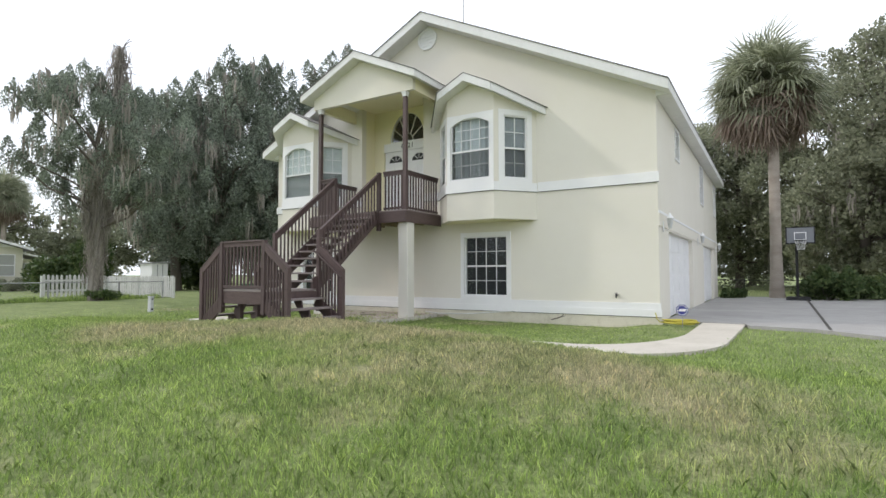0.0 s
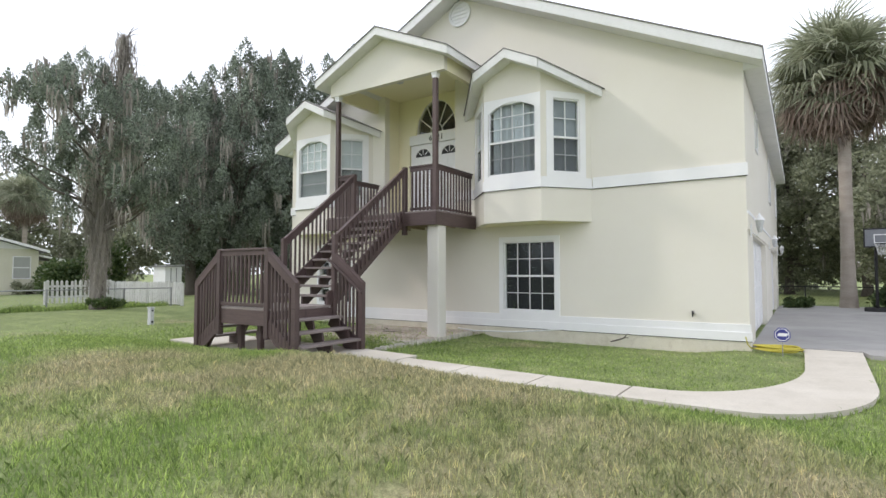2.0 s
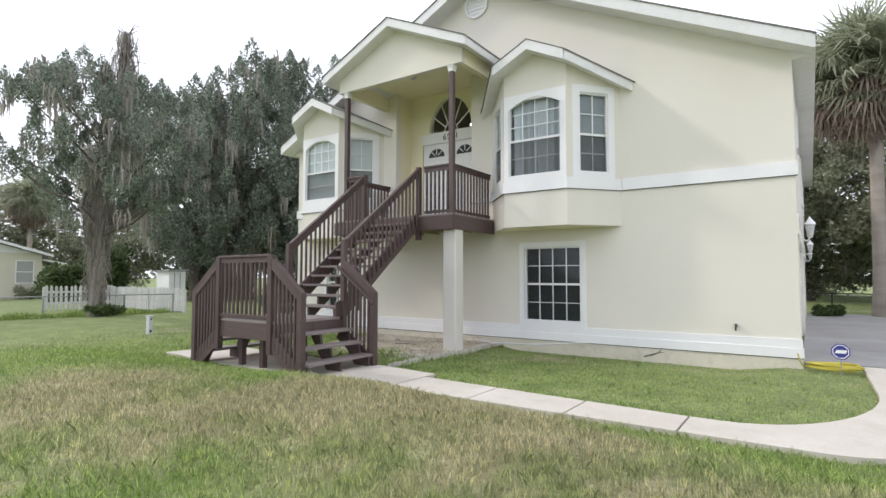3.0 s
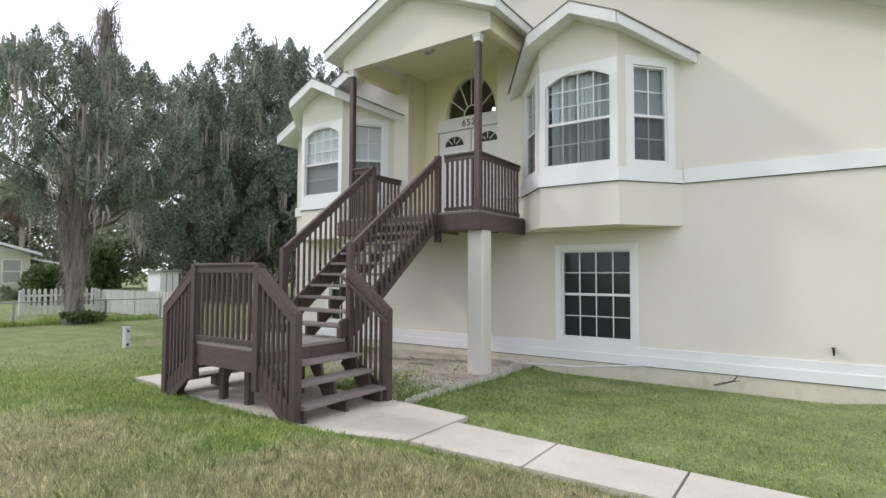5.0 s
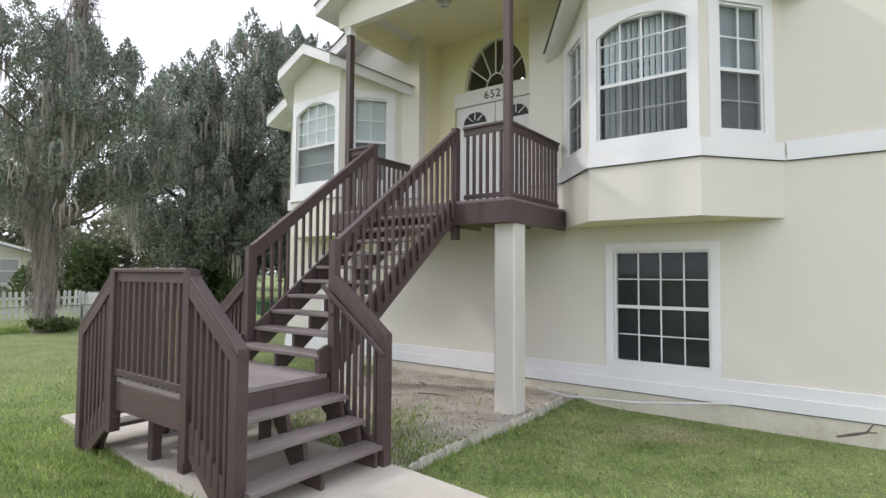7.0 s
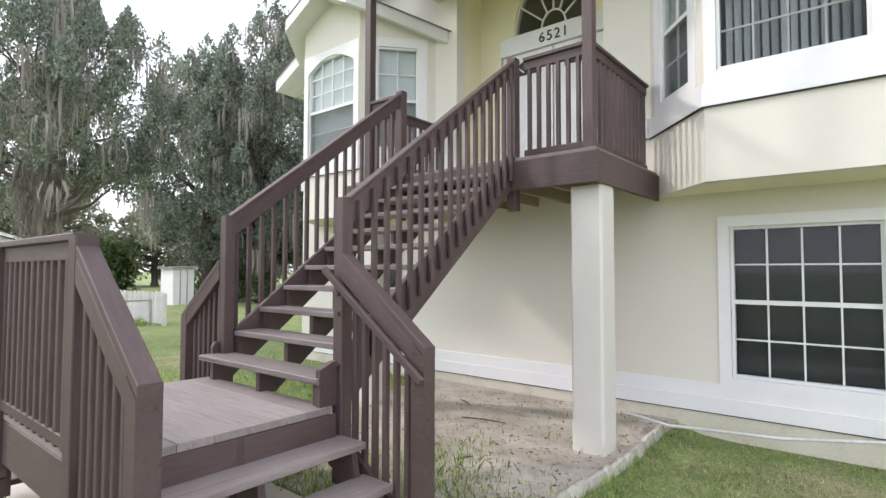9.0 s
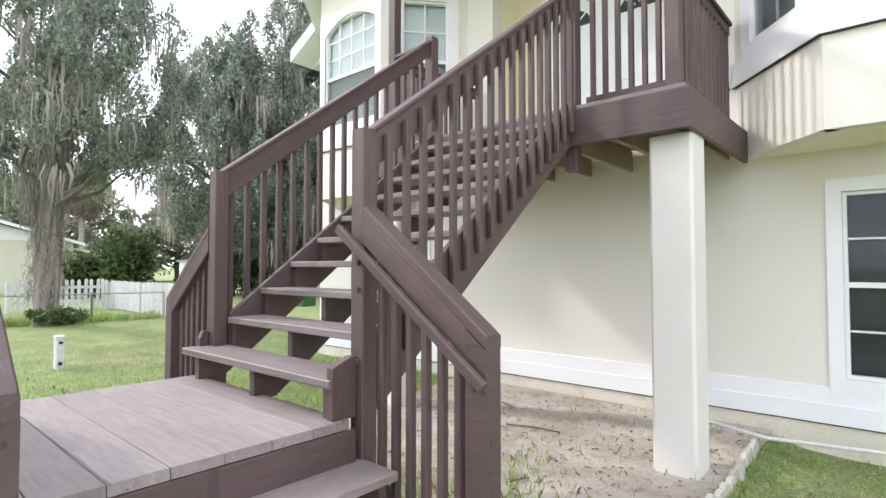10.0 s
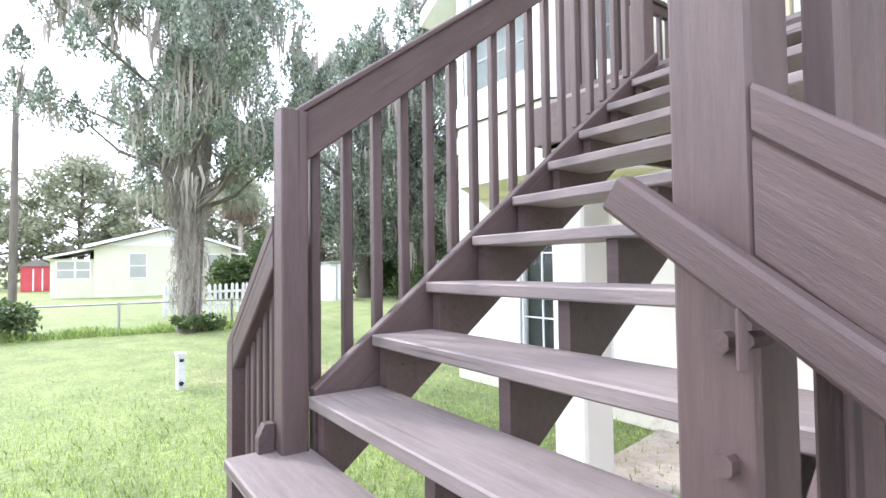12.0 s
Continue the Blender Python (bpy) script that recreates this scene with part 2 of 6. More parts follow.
def ground_z(x, y):
    """Height of the lawn: a low mound before the walk, level round the house."""
    x, y = np.asarray(x, float), np.asarray(y, float)
    rise = smooth(0.0, 6.6, y) * (1 - smooth(7.35 - 0.5 * smooth(-5.5, -3.0, x), 9.0, y))
    across = smooth(-17, -9, x) * 0.55 + smooth(-9, -5, x) * 0.45 - 0.62 * smooth(-3.4, 1.2, x)
    low = -0.32 * (1 - smooth(0.5, 6.0, y)) - 0.5 * (1 - smooth(-14, 0.5, y))
    bank = 0.17 * (1 - smooth(-20.5, -15.6, x)) * smooth(-42, -27, x)
    # the bed before the wall lies a little lower
    dip = -0.10 * smooth(10.2, 13.4, y) * smooth(-7.1, -6.6, x) * (1 - smooth(-2.6, -1.7, x)) * (1 - smooth(14.2, 15, y))
    return dip + 0.42 * rise * across + low * smooth(-30, -6, x) + bank - 0.02


def lawn_sheet():
    xs = np.concatenate([np.array([-900, -300, -140, -90]), np.arange(-70, -14, 2.0), np.arange(-14, 6, 0.33), np.arange(6, 40, 2.0), np.array([60, 100, 300, 900])])
    ys = np.concatenate([np.array([-900, -300, -100, -50, -25]), np.arange(-16, 0, 2.0), np.arange(0, 15, 0.33), np.arange(15, 60, 3.0), np.array([80, 140, 300, 900])])
    gx, gy = np.meshgrid(xs, ys)
    gz = ground_z(gx, gy)
    rng = np.random.default_rng(4)
    gz = gz + np.where((np.abs(gx + 5) < 12) & (gy > 0) & (gy < 8.6), rng.uniform(-0.012, 0.012, gx.shape), 0)
    v = np.stack([gx.ravel(), gy.ravel(), gz.ravel()], 1)
    w = len(xs)
    i = (np.arange(len(ys) - 1)[:, None] * w + np.arange(w - 1)[None, :]).ravel()
    return raw_mesh("ground", v, np.stack([i, i + 1, i + 1 + w, i + w], 1), grass_ground)


def grass_material(name, blades):
    m, n, l, p = nodes_of(name)
    big = noise_node(n, l, 0.28, 4, 0.55)
    mid = noise_node(n, l, 1.7, 5, 0.65)
    fine = noise_node(n, l, 26.0, 5, 0.75)
    green = ramp_node(n, l, mid.outputs["Fac"], ((0.3, (0.225, 0.325, 0.095) if blades else (0.17, 0.215, 0.078)), (0.7, (0.375, 0.48, 0.165) if blades else (0.28, 0.335, 0.13))))
    dry = ramp_node(n, l, mid.outputs["Fac"], ((0.3, (0.40, 0.355, 0.235) if blades else (0.30, 0.25, 0.155)), (0.7, (0.55, 0.505, 0.355) if blades else (0.42, 0.36, 0.235))))
    add = n.new("ShaderNodeMath")
    add.operation = "MULTIPLY_ADD"
    l.new(mid.outputs["Fac"], add.inputs[0])
    add.inputs[1].default_value = 0.45
    l.new(big.outputs["Fac"], add.inputs[2])
    # the worn crown of the mound dries out most
    tc = n.new("ShaderNodeTexCoord")
    mp = n.new("ShaderNodeMapping")
    mp.inputs["Location"].default_value = (3.6 / 5.0, -6.5 / 2.4, 0)
    mp.inputs["Scale"].default_value = (1 / 5.0, 1 / 2.4, 0)
    ln = n.new("ShaderNodeVectorMath")
    ln.operation = "LENGTH"
    l.new(tc.outputs["Object"], mp.inputs[0])
    l.new(mp.outputs[0], ln.inputs[0])
    worn = n.new("ShaderNodeMapRange")
    worn.inputs[1].default_value, worn.inputs[2].default_value, worn.inputs[3].default_value, worn.inputs[4].default_value = 0.4, 1.25, 0.28, 0.0
    l.new(ln.outputs["Value"], worn.inputs[0])
    more = n.new("ShaderNodeMath")
    l.new(add.outputs[0], more.inputs[0])
    l.new(worn.outputs[0], more.inputs[1])
    where = ramp_node(n, l, more.outputs[0], ((0.80, (0, 0, 0)), (1.04, (0.85, 0.85, 0.85))))
    col = mix_node(n, l, where.outputs[0], green.outputs[0], dry.outputs[0])
    if blades:
        gi = n.new("ShaderNodeNewGeometry")
        rv = ramp_node(n, l, gi.outputs["Random Per Island"], ((0.0, (0.62, 0.68, 0.60)), (0.6, (1.08, 1.08, 1.05)), (1.0, (1.65, 1.55, 1.45))))
        p.inputs["Roughness"].default_value = 0.55
        tuft = noise_node(n, l, 14.0, 3, 0.6)
        tr = ramp_node(n, l, tuft.outputs["Fac"], ((0.32, (0.55, 0.58, 0.52)), (0.52, (1.05, 1.05, 1.05)), (0.72, (1.5, 1.42, 1.35))))
        col = mix_node(n, l, 1.0, col, tr.outputs[0], "MULTIPLY")
    else:
        rv = ramp_node(n, l, fine.outputs["Fac"], ((0.3, (0.42, 0.43, 0.38)), (0.7, (1.4, 1.4, 1.35))))
        p.inputs["Roughness"].default_value = 0.95
        bp = n.new("ShaderNodeBump")
        bp.inputs["Strength"].default_value, bp.inputs["Distance"].default_value = 0.7, 0.04
        l.new(fine.outputs["Fac"], bp.inputs["Height"])
        l.new(bp.outputs[0], p.inputs["Normal"])
    col = mix_node(n, l, 1.0, col, rv.outputs[0], "MULTIPLY")
    l.new(col, p.inputs["Base Color"])
    if blades:
        t = n.new("ShaderNodeBsdfTranslucent")
        l.new(col, t.inputs[0])
        mx = n.new("ShaderNodeMixShader")
        mx.inputs[0].default_value = 0.4
        l.new(p.outputs[0], mx.inputs[1])
        l.new(t.outputs[0], mx.inputs[2])
        l.new(mx.outputs[0], n["Material Output"].inputs[0])
    return m


grass_ground = grass_material("lawn_soil", False)
grass_blade = grass_material("grass_blade", True)
tagged(lawn_sheet(), "patchy green and dry lawn with a low mound", "lawn", kind="structure")


def slab(name, outline, z0, z1, material, label, category="pavement"):
    ob = link_mesh(name, prism(bmesh.new(), outline, "z", z0, z1), material)
    return tagged(ob, label, category, kind="structure")


# walk along the front: cast slabs with open joints
walk_root = tagged(new("pavement"), "pale concrete garden walk of cast slabs", "pavement", kind="structure")
WALK_Z = 0.035
stair_slab = [(-11.4, 8.96), (-7.5, 8.64), (-6.9, 8.64), (-6.0, 8.90), (-5.985, 10.02), (-6.95, 10.12), (-11.4, 10.25)]
part("slab", prism(bmesh.new(), stair_slab, "z", -0.1, WALK_Z), concrete, walk_root)
joints = [-5.97, -4.76, -3.58, -2.48]
far_edge = lambda x: 9.74 - 0.055 * (x + 5.97)
for a, b in zip(joints, joints[1:]):
    part("slab", prism(bmesh.new(), [(a + 0.012, 8.92), (b - 0.012, 8.92), (b - 0.012, far_edge(b)), (a + 0.012, far_edge(a))], "z", -0.1, WALK_Z), concrete, walk_root)


def curve_slab():
    """The bend from the walk up to the driveway."""
    quarter = [radians(-90 + 90 * k / 14) for k in range(15)]
    inner = [(-2.2 + 1.42 * math.cos(a), 12.05 + 2.5 * math.sin(a)) for a in quarter]
    outer = [(-1.4 + 1.32 * math.cos(a), 11.1 + 2.18 * math.sin(a)) for a in quarter]
    return [(-2.468, far_edge(-2.47))] + inner + [(-0.78, 14.4), (0.03, 14.4)] + outer[::-1] + [(-2.468, 8.92)]


part("slab", prism(bmesh.new(), curve_slab(), "z", -0.1, WALK_Z), concrete, walk_root)
drive = [(-1.574, 14.42), (0.03, 14.42), (0.1, 14.0), (1.2, 13.8), (2.4, 12.6), (6.0, 10.6), (16, 8.5), (30, 8.0), (30, 27.6), (-1.2, 29.6), (-1.574, 28.7)]
drive_root = slab("road", drive, -0.1, 0.05, drive_mat, "grey concrete driveway beside the house", "driveway")
# dark open joint across the driveway
part("joint", prism(bmesh.new(), [(1.40, 13.75), (1.45, 13.72), (1.74, 26.9), (1.66, 26.9)], "z", 0.03, 0.0545), surface("joint_filler", (0.05, 0.045, 0.04), (0.09, 0.08, 0.07)), drive_root)
slab("soil_bed", [(-9.7, 10.28), (-7.05, 10.15), (-7.0, 13.98), (-10.6, 13.98), (-10.2, 12.0)], -0.06, 0.012, dirt_mat, "bare sandy soil bed under the porch", "soil")

# ---- house ----
WALL_Y, XR, XL, RIDGE = 14.0, -1.574, -13.72, -7.6
PITCH, PEAK = 0.49, 8.38
house = thing("house", -7.8, 18, 0, "two-storey cream stucco house with white trim and porch", "house")


def hpart(name, bm, material, label="", parent=None):
    ob = part(name, bm, material, parent or house, label)
    if not parent:
        ob.location = (7.8, -18, 0)
    return ob


def holed_wall(bm, u0, u1, v0, v1, holes, place, thick):
    """A wall in u and v, cut into blocks round rectangular holes. place(u, v, d) gives the point d inside the wall."""
    us = sorted({u0, u1, *[h[0] for h in holes], *[h[1] for h in holes]})
    vs = sorted({v0, v1, *[h[2] for h in holes], *[h[3] for h in holes]})
    solid = lambda a, b: not any(h[0] <= a < h[1] and h[2] <= b < h[3] for h in holes)
    cells = [[solid((us[i] + us[i + 1]) / 2, (vs[j] + vs[j + 1]) / 2) for j in range(len(vs) - 1)] for i in range(len(us) - 1)]
    seen = {}

    def vert(u, v, d):
        key = (u, v, d)
        if key not in seen:
            seen[key] = bm.verts.new(place(u, v, d))
        return seen[key]

    for i in range(len(us) - 1):
        for j in range(len(vs) - 1):
            if not cells[i][j]:
                continue
            a, b, c, d = us[i], us[i + 1], vs[j], vs[j + 1]
            for k in (0, thick):
                bm.faces.new([vert(a, c, k), vert(b, c, k), vert(b, d, k), vert(a, d, k)])
            near = ((i - 1, j, (a, c), (a, d)), (i + 1, j, (b, c), (b, d)), (i, j - 1, (a, c), (b, c)), (i, j + 1, (a, d), (b, d)))
            for ni, nj, p, q in near:
                inside = 0 <= ni < len(us) - 1 and 0 <= nj < len(vs) - 1 and cells[ni][nj]
                if not inside:
                    bm.faces.new([vert(*p, 0), vert(*q, 0), vert(*q, thick), vert(*p, thick)])
    bmesh.ops.recalc_face_normals(bm, faces=bm.faces[:])
    return bm


front = lambda u, v, d: (u, WALL_Y + d, v)
BAYS = (-5.82, -11.87)
LWIN = (-6.462, -5.22, 0.53, 2.08)
LWIN_B = (-12.47, -11.23, 0.53, 2.08)
RECESS = (-10.04, -7.79, 2.71, 4.86)
front_holes = [LWIN, LWIN_B, RECESS] + [(c - 0.95, c + 0.95, 3.0, 4.8) for c in BAYS]
hpart("wall_front", holed_wall(bmesh.new(), XL, XR, 0.15, 4.86, front_holes, front, 0.2), stucco)
hpart("plinth", box(bmesh.new(), XL - 0.02, XR + 0.02, WALL_Y - 0.02, WALL_Y + 0.2, -0.3, 0.15), plinth_mat, "stained concrete base of the wall")
# gable wall above the storeys; the porch recess runs up into it
gable = bmesh.new()
top = lambda x: PEAK - 0.22 - PITCH * abs(x - RIDGE)
prism(gable, [(XL, 4.86), (RECESS[0], 4.86), (RECESS[0], top(RECESS[0])), (XL, top(XL))], "y", WALL_Y, WALL_Y + 0.2)
prism(gable, [(RECESS[1], 4.86), (XR, 4.86), (XR, top(XR)), (RIDGE, top(RIDGE)), (RECESS[1], top(RECESS[1]))], "y", WALL_Y, WALL_Y + 0.2)
prism(gable, [(RECESS[0], 6.15), (RECESS[1], 6.15), (RECESS[1], top(RECESS[1])), (RECESS[0], top(RECESS[0]))], "y", WALL_Y, WALL_Y + 0.2)
hpart("gable_wall", gable, stucco)
BACK = 28.7
side = lambda u, v, d: (XR - d, u, v)
GARAGE = ((15.35, 19.9, -0.1, 2.12), (23.0, 27.0, -0.1, 2.12))
SIDE_WIN = ((16.62, 17.25, 4.15, 4.9), (22.25, 23.2, 3.6, 4.9), (27.35, 28.1, 3.6, 4.9))
hpart("wall_side", holed_wall(bmesh.new(), 14.2, BACK, -0.15, 5.03, list(GARAGE) + list(SIDE_WIN), side, 0.2), stucco)
hpart("wall_side_far", box(bmesh.new(), XL, XL + 0.2, 14.2, BACK, -0.15, 5.03), stucco)
hpart("wall_back", box(bmesh.new(), XL + 0.2, XR - 0.2, BACK - 0.2, BACK, -0.15, 5.03), stucco)
hpart("upper_floor", box(bmesh.new(), XL + 0.2, XR - 0.2, 14.2, BACK - 0.2, 2.45, 2.68), interior_mat)
hpart("ground_floor", box(bmesh.new(), XL + 0.2, XR - 0.2, 14.2, BACK - 0.2, -0.1, 0.03), interior_mat)
hpart("partition", box(bmesh.new(), XL + 0.2, XR - 0.2, 17.5, 17.6, 0.03, 6.0), interior_mat)
hpart("ceiling", box(bmesh.new(), XL + 0.2, XR - 0.2, 14.82, BACK - 0.2, 4.9, 4.98), interior_mat)

# main roof: two slopes with rake boards, eave boards and soffits
RY0, RY1 = 13.6, 29.0
for sgn, tip in ((1, -1.28), (-1, -14.0)):
    zt = PEAK - PITCH * abs(tip - RIDGE)
    out = tip + 0.045 * sgn
    zo = PEAK - PITCH * abs(out - RIDGE)
    prof = [(RIDGE, PEAK + 0.012), (out, zo + 0.012), (out, zo - 0.012), (RIDGE, PEAK - 0.012)]
    hpart("roof", prism(bmesh.new(), prof, "y", RY0 - 0.055, RY1), shingle)
    rake = [(RIDGE, PEAK - 0.014), (tip, zt - 0.014), (tip, zt - 0.24), (RIDGE, PEAK - 0.24)]
    hpart("rake_board", prism(bmesh.new(), rake, "y", RY0 - 0.035, RY0 - 0.002), fascia_mat)
    soff = [(RIDGE, PEAK - 0.21), (tip, zt - 0.21), (tip, zt - 0.24), (RIDGE, PEAK - 0.24)]
    hpart("rake_soffit", prism(bmesh.new(), soff, "y", RY0, WALL_Y + 0.02), fascia_mat)
    hpart("eave_board", box(bmesh.new(), min(tip, tip + 0.03 * sgn), max(tip, tip + 0.03 * sgn), RY0 - 0.03, RY1, zt - 0.24, zt - 0.03), fascia_mat)
    wallx = XR if sgn > 0 else XL
    hpart("eave_soffit", box(bmesh.new(), min(tip, wallx - 0.05 * sgn), max(tip, wallx - 0.05 * sgn), WALL_Y + 0.02, RY1, zt - 0.24, zt - 0.21), fascia_mat)

    tri = [(tip, zt - 0.235), (wallx, zt - 0.235), (wallx, zt - 0.235 + PITCH * abs(tip - wallx))]
    hpart("eave_return", prism(bmesh.new(), tri, "y", WALL_Y - 0.03, WALL_Y + 0.018), fascia_mat)

# bands
hpart("band", box(bmesh.new(), BAYS[0] + 1.46, XR + 0.035, WALL_Y - 0.035, WALL_Y + 0.0, 3.13, 3.36), white_paint, "white band between the storeys")
hpart("band", box(bmesh.new(), XL - 0.035, BAYS[1] - 1.46, WALL_Y - 0.035, WALL_Y + 0.0, 3.13, 3.36), white_paint)
hpart("band", box(bmesh.new(), BAYS[1] + 1.46, RECESS[0], WALL_Y - 0.035, WALL_Y + 0.0, 3.13, 3.36), white_paint)
hpart("band", box(bmesh.new(), RECESS[1], BAYS[0] - 1.46, WALL_Y - 0.035, WALL_Y + 0.0, 3.13, 3.36), white_paint)
hpart("base_band", box(bmesh.new(), XL - 0.04, XR + 0.04, WALL_Y - 0.04, WALL_Y + 0.0, 0.15, 0.31), white_paint, "white base moulding")
hpart("base_band", box(bmesh.new(), XL - 0.025, XR + 0.025, WALL_Y - 0.025, WALL_Y + 0.0, 0.31, 0.45), white_paint)
hpart("side_band", box(bmesh.new(), XR, XR + 0.03, 14.0, BACK, 2.44, 2.50), white_paint)
hpart("garage_header", box(bmesh.new(), XR, XR + 0.02, 14.0, BACK, 2.16, 2.44), stucco)

# thin dark strips stand in for the shadow line under bands and base
for x0, x1 in ((XL - 0.03, BAYS[1] - 1.46), (BAYS[1] + 1.46, RECESS[0]), (RECESS[1], BAYS[0] - 1.46), (BAYS[0] + 1.46, XR + 0.03)):
    hpart("shadow_line", box(bmesh.new(), x0, x1, WALL_Y - 0.028, WALL_Y, 3.121, 3.13), dark_metal, "thin dark strip as the shadow line under the moulding")
hpart("shadow_line", box(bmesh.new(), XL - 0.032, XR + 0.032, WALL_Y - 0.033, WALL_Y - 0.02, 0.139, 0.15), dark_metal, "thin dark strip as the shadow line under the moulding")

# garage doors: panelled
for y0, y1, z0, z1 in GARAGE:
    door = hpart("garage_door", box(bmesh.new(), XR - 0.16, XR - 0.12, y0, y1, 0.02, z1), white_paint, "white sectional garage door")
    for r in range(4):
        zz = 0.08 + r * 0.51
        for c in range(4):
            w = (y1 - y0) / 4
            bm = box(bmesh.new(), XR - 0.12, XR - 0.105, y0 + c * w + 0.08, y0 + (c + 1) * w - 0.08, zz + 0.06, zz + 0.45)
            part("panel", bm, white_paint, door)

pale_shade = surface("pale_window_shade", (0.66, 0.67, 0.66), (0.74, 0.75, 0.73), 0.8, 2, 60, 0.1, 0.002)
# plain grey sheet set close behind the side panes of the bay
grey_glass_back = surface("grey_window_backing", (0.27, 0.28, 0.29), (0.34, 0.35, 0.36), 0.7, 3, 120, 0.1, 0.001)


def flat_window(name, place, w, z0, z1, cols, rows, parent, backing, mid=None, arch=0.0, trim=0.11, blinds=False, label="", trim_out=0.03, lower_grid=True):
    """A sash window. place(u, z, d): u across from the centre, d outwards. Arch: the rise of its curved head."""
    win = part(name, bmesh.new(), None, parent, label)
    if parent is house:
        win.location = (7.8, -18, 0)

    def slab_uz(bm, u0, u1, a, b, d0, d1):
        v = [bm.verts.new(place(u, z, d)) for d in (d0, d1) for u, z in ((u0, a), (u1, a), (u1, b), (u0, b))]
        for f in ((0, 1, 2, 3), (7, 6, 5, 4), (0, 4, 5, 1), (1, 5, 6, 2), (2, 6, 7, 3), (3, 7, 4, 0)):
            bm.faces.new([v[k] for k in f])

    def add(nm, rects, d0, d1, mat, lab=""):
        bm = bmesh.new()
        for r in rects:
            slab_uz(bm, *r, d0, d1)
        bmesh.ops.recalc_face_normals(bm, faces=bm.faces[:])
        return part(nm, bm, mat, win, lab)

    h = w / 2
    for nm, r in (("side_trim", (-h - trim, -h, z0 - trim, z1 + trim)), ("side_trim", (h, h + trim, z0 - trim, z1 + trim)), ("head_trim", (-h, h, z1, z1 + trim)), ("sill", (-h, h, z0 - trim, z0))):
        add(nm, [r], -0.02, trim_out, white_paint)
    f = 0.03
    add("frame", [(-h, -h + f, z0, z1), (h - f, h, z0, z1), (-h + f, h - f, z1 - f, z1), (-h + f, h - f, z0, z0 + f)], -0.08, -0.01, white_paint)
    mid = mid or (z0 + z1) / 2
    add("meeting_rail", [(-h + f, h - f, mid - 0.022, mid + 0.022)], -0.075, -0.02, white_paint)
    for k in range(1, cols):
        u = -h + f + (w - 2 * f) * k / cols
        add("muntin", [(u - 0.009, u + 0.009, mid + 0.022, z1 - f)], -0.06, -0.035, white_paint)
        if lower_grid:
            add("muntin", [(u - 0.008, u + 0.008, z0 + f, mid - 0.022)], -0.06, -0.04, white_paint)
    for a, b, n in ((mid + 0.022, z1 - f, rows[0]), (z0 + f, mid - 0.022, rows[1])):
        for k in range(1, n):
            z = a + (b - a) * k / n
            add("muntin", [(-h + f, h - f, z - 0.008, z + 0.008)], -0.058, -0.037, white_paint)
    for a, b in ((mid, z1), (z0, mid)):
        p = add("pane", [(-h + f, h - f, a, b)], -0.052, -0.048, glass)
        p.visible_shadow = False
    if arch:
        bm = bmesh.new()
        n = 14
        lim = [(-h + w * k / n, z1 - arch * (2 * k / n - 1) ** 2) for k in range(n + 1)]
        for (ua, za), (ub, zb) in zip(lim, lim[1:]):
            v = [bm.verts.new(place(u, z, d)) for d in (-0.07, trim_out - 0.002) for u, z in ((ua, za), (ub, zb), (ub, z1 + 0.01), (ua, z1 + 0.01))]
            for fc in ((0, 1, 2, 3), (7, 6, 5, 4), (0, 4, 5, 1), (2, 6, 7, 3)):
                bm.faces.new([v[k] for k in fc])
        bmesh.ops.recalc_face_normals(bm, faces=bm.faces[:])
        bmesh.ops.remove_doubles(bm, verts=bm.verts[:], dist=1e-5)
        part("arched_head", bm, white_paint, win)
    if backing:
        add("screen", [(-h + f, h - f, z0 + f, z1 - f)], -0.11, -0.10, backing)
    if blinds or backing in (grey_glass_back, pale_shade):
        add("insect_screen", [(-h + 0.012, h - 0.012, z0 + 0.012, mid - 0.01)], -0.028, -0.025, insect_mesh, "dark insect screen over the lower sash")
    if blinds:
        rng = random.Random(int(w * 1000))
        n = int(w / 0.075)
        for k in range(n):
            u = -h + 0.05 + (w - 0.1) * (k + 0.5) / n
            tilt = rng.uniform(-0.012, 0.02)
            bm = bmesh.new()
            v = [bm.verts.new(place(*c)) for c in ((u - 0.026, z0 + 0.03, -0.135 + tilt), (u + 0.022, z0 + 0.03, -0.175 - tilt), (u + 0.022, z1 - 0.02, -0.175 - tilt), (u - 0.026, z1 - 0.02, -0.135 + tilt))]
            v2 = [bm.verts.new(place(*c)) for c in ((u - 0.026, z0 + 0.03, -0.137 + tilt), (u + 0.022, z0 + 0.03, -0.1752 - tilt), (u + 0.022, z1 - 0.02, -0.1752 - tilt), (u - 0.026, z1 - 0.02, -0.137 + tilt))]
            bm.faces.new(v)
            bm.faces.new(v2[::-1])
            for q in range(4):
                bm.faces.new((v[q], v2[q], v2[(q + 1) % 4], v[(q + 1) % 4]))
            bmesh.ops.recalc_face_normals(bm, faces=bm.faces[:])
            part("blind_slat", bm, blind_mat, win)
    return win


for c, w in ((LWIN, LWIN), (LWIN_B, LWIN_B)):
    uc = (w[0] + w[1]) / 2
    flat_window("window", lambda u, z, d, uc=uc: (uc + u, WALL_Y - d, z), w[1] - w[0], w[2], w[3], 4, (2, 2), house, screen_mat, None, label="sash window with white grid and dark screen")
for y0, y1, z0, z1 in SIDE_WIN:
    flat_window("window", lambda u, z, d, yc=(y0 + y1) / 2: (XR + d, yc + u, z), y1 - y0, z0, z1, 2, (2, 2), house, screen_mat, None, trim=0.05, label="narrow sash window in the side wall")


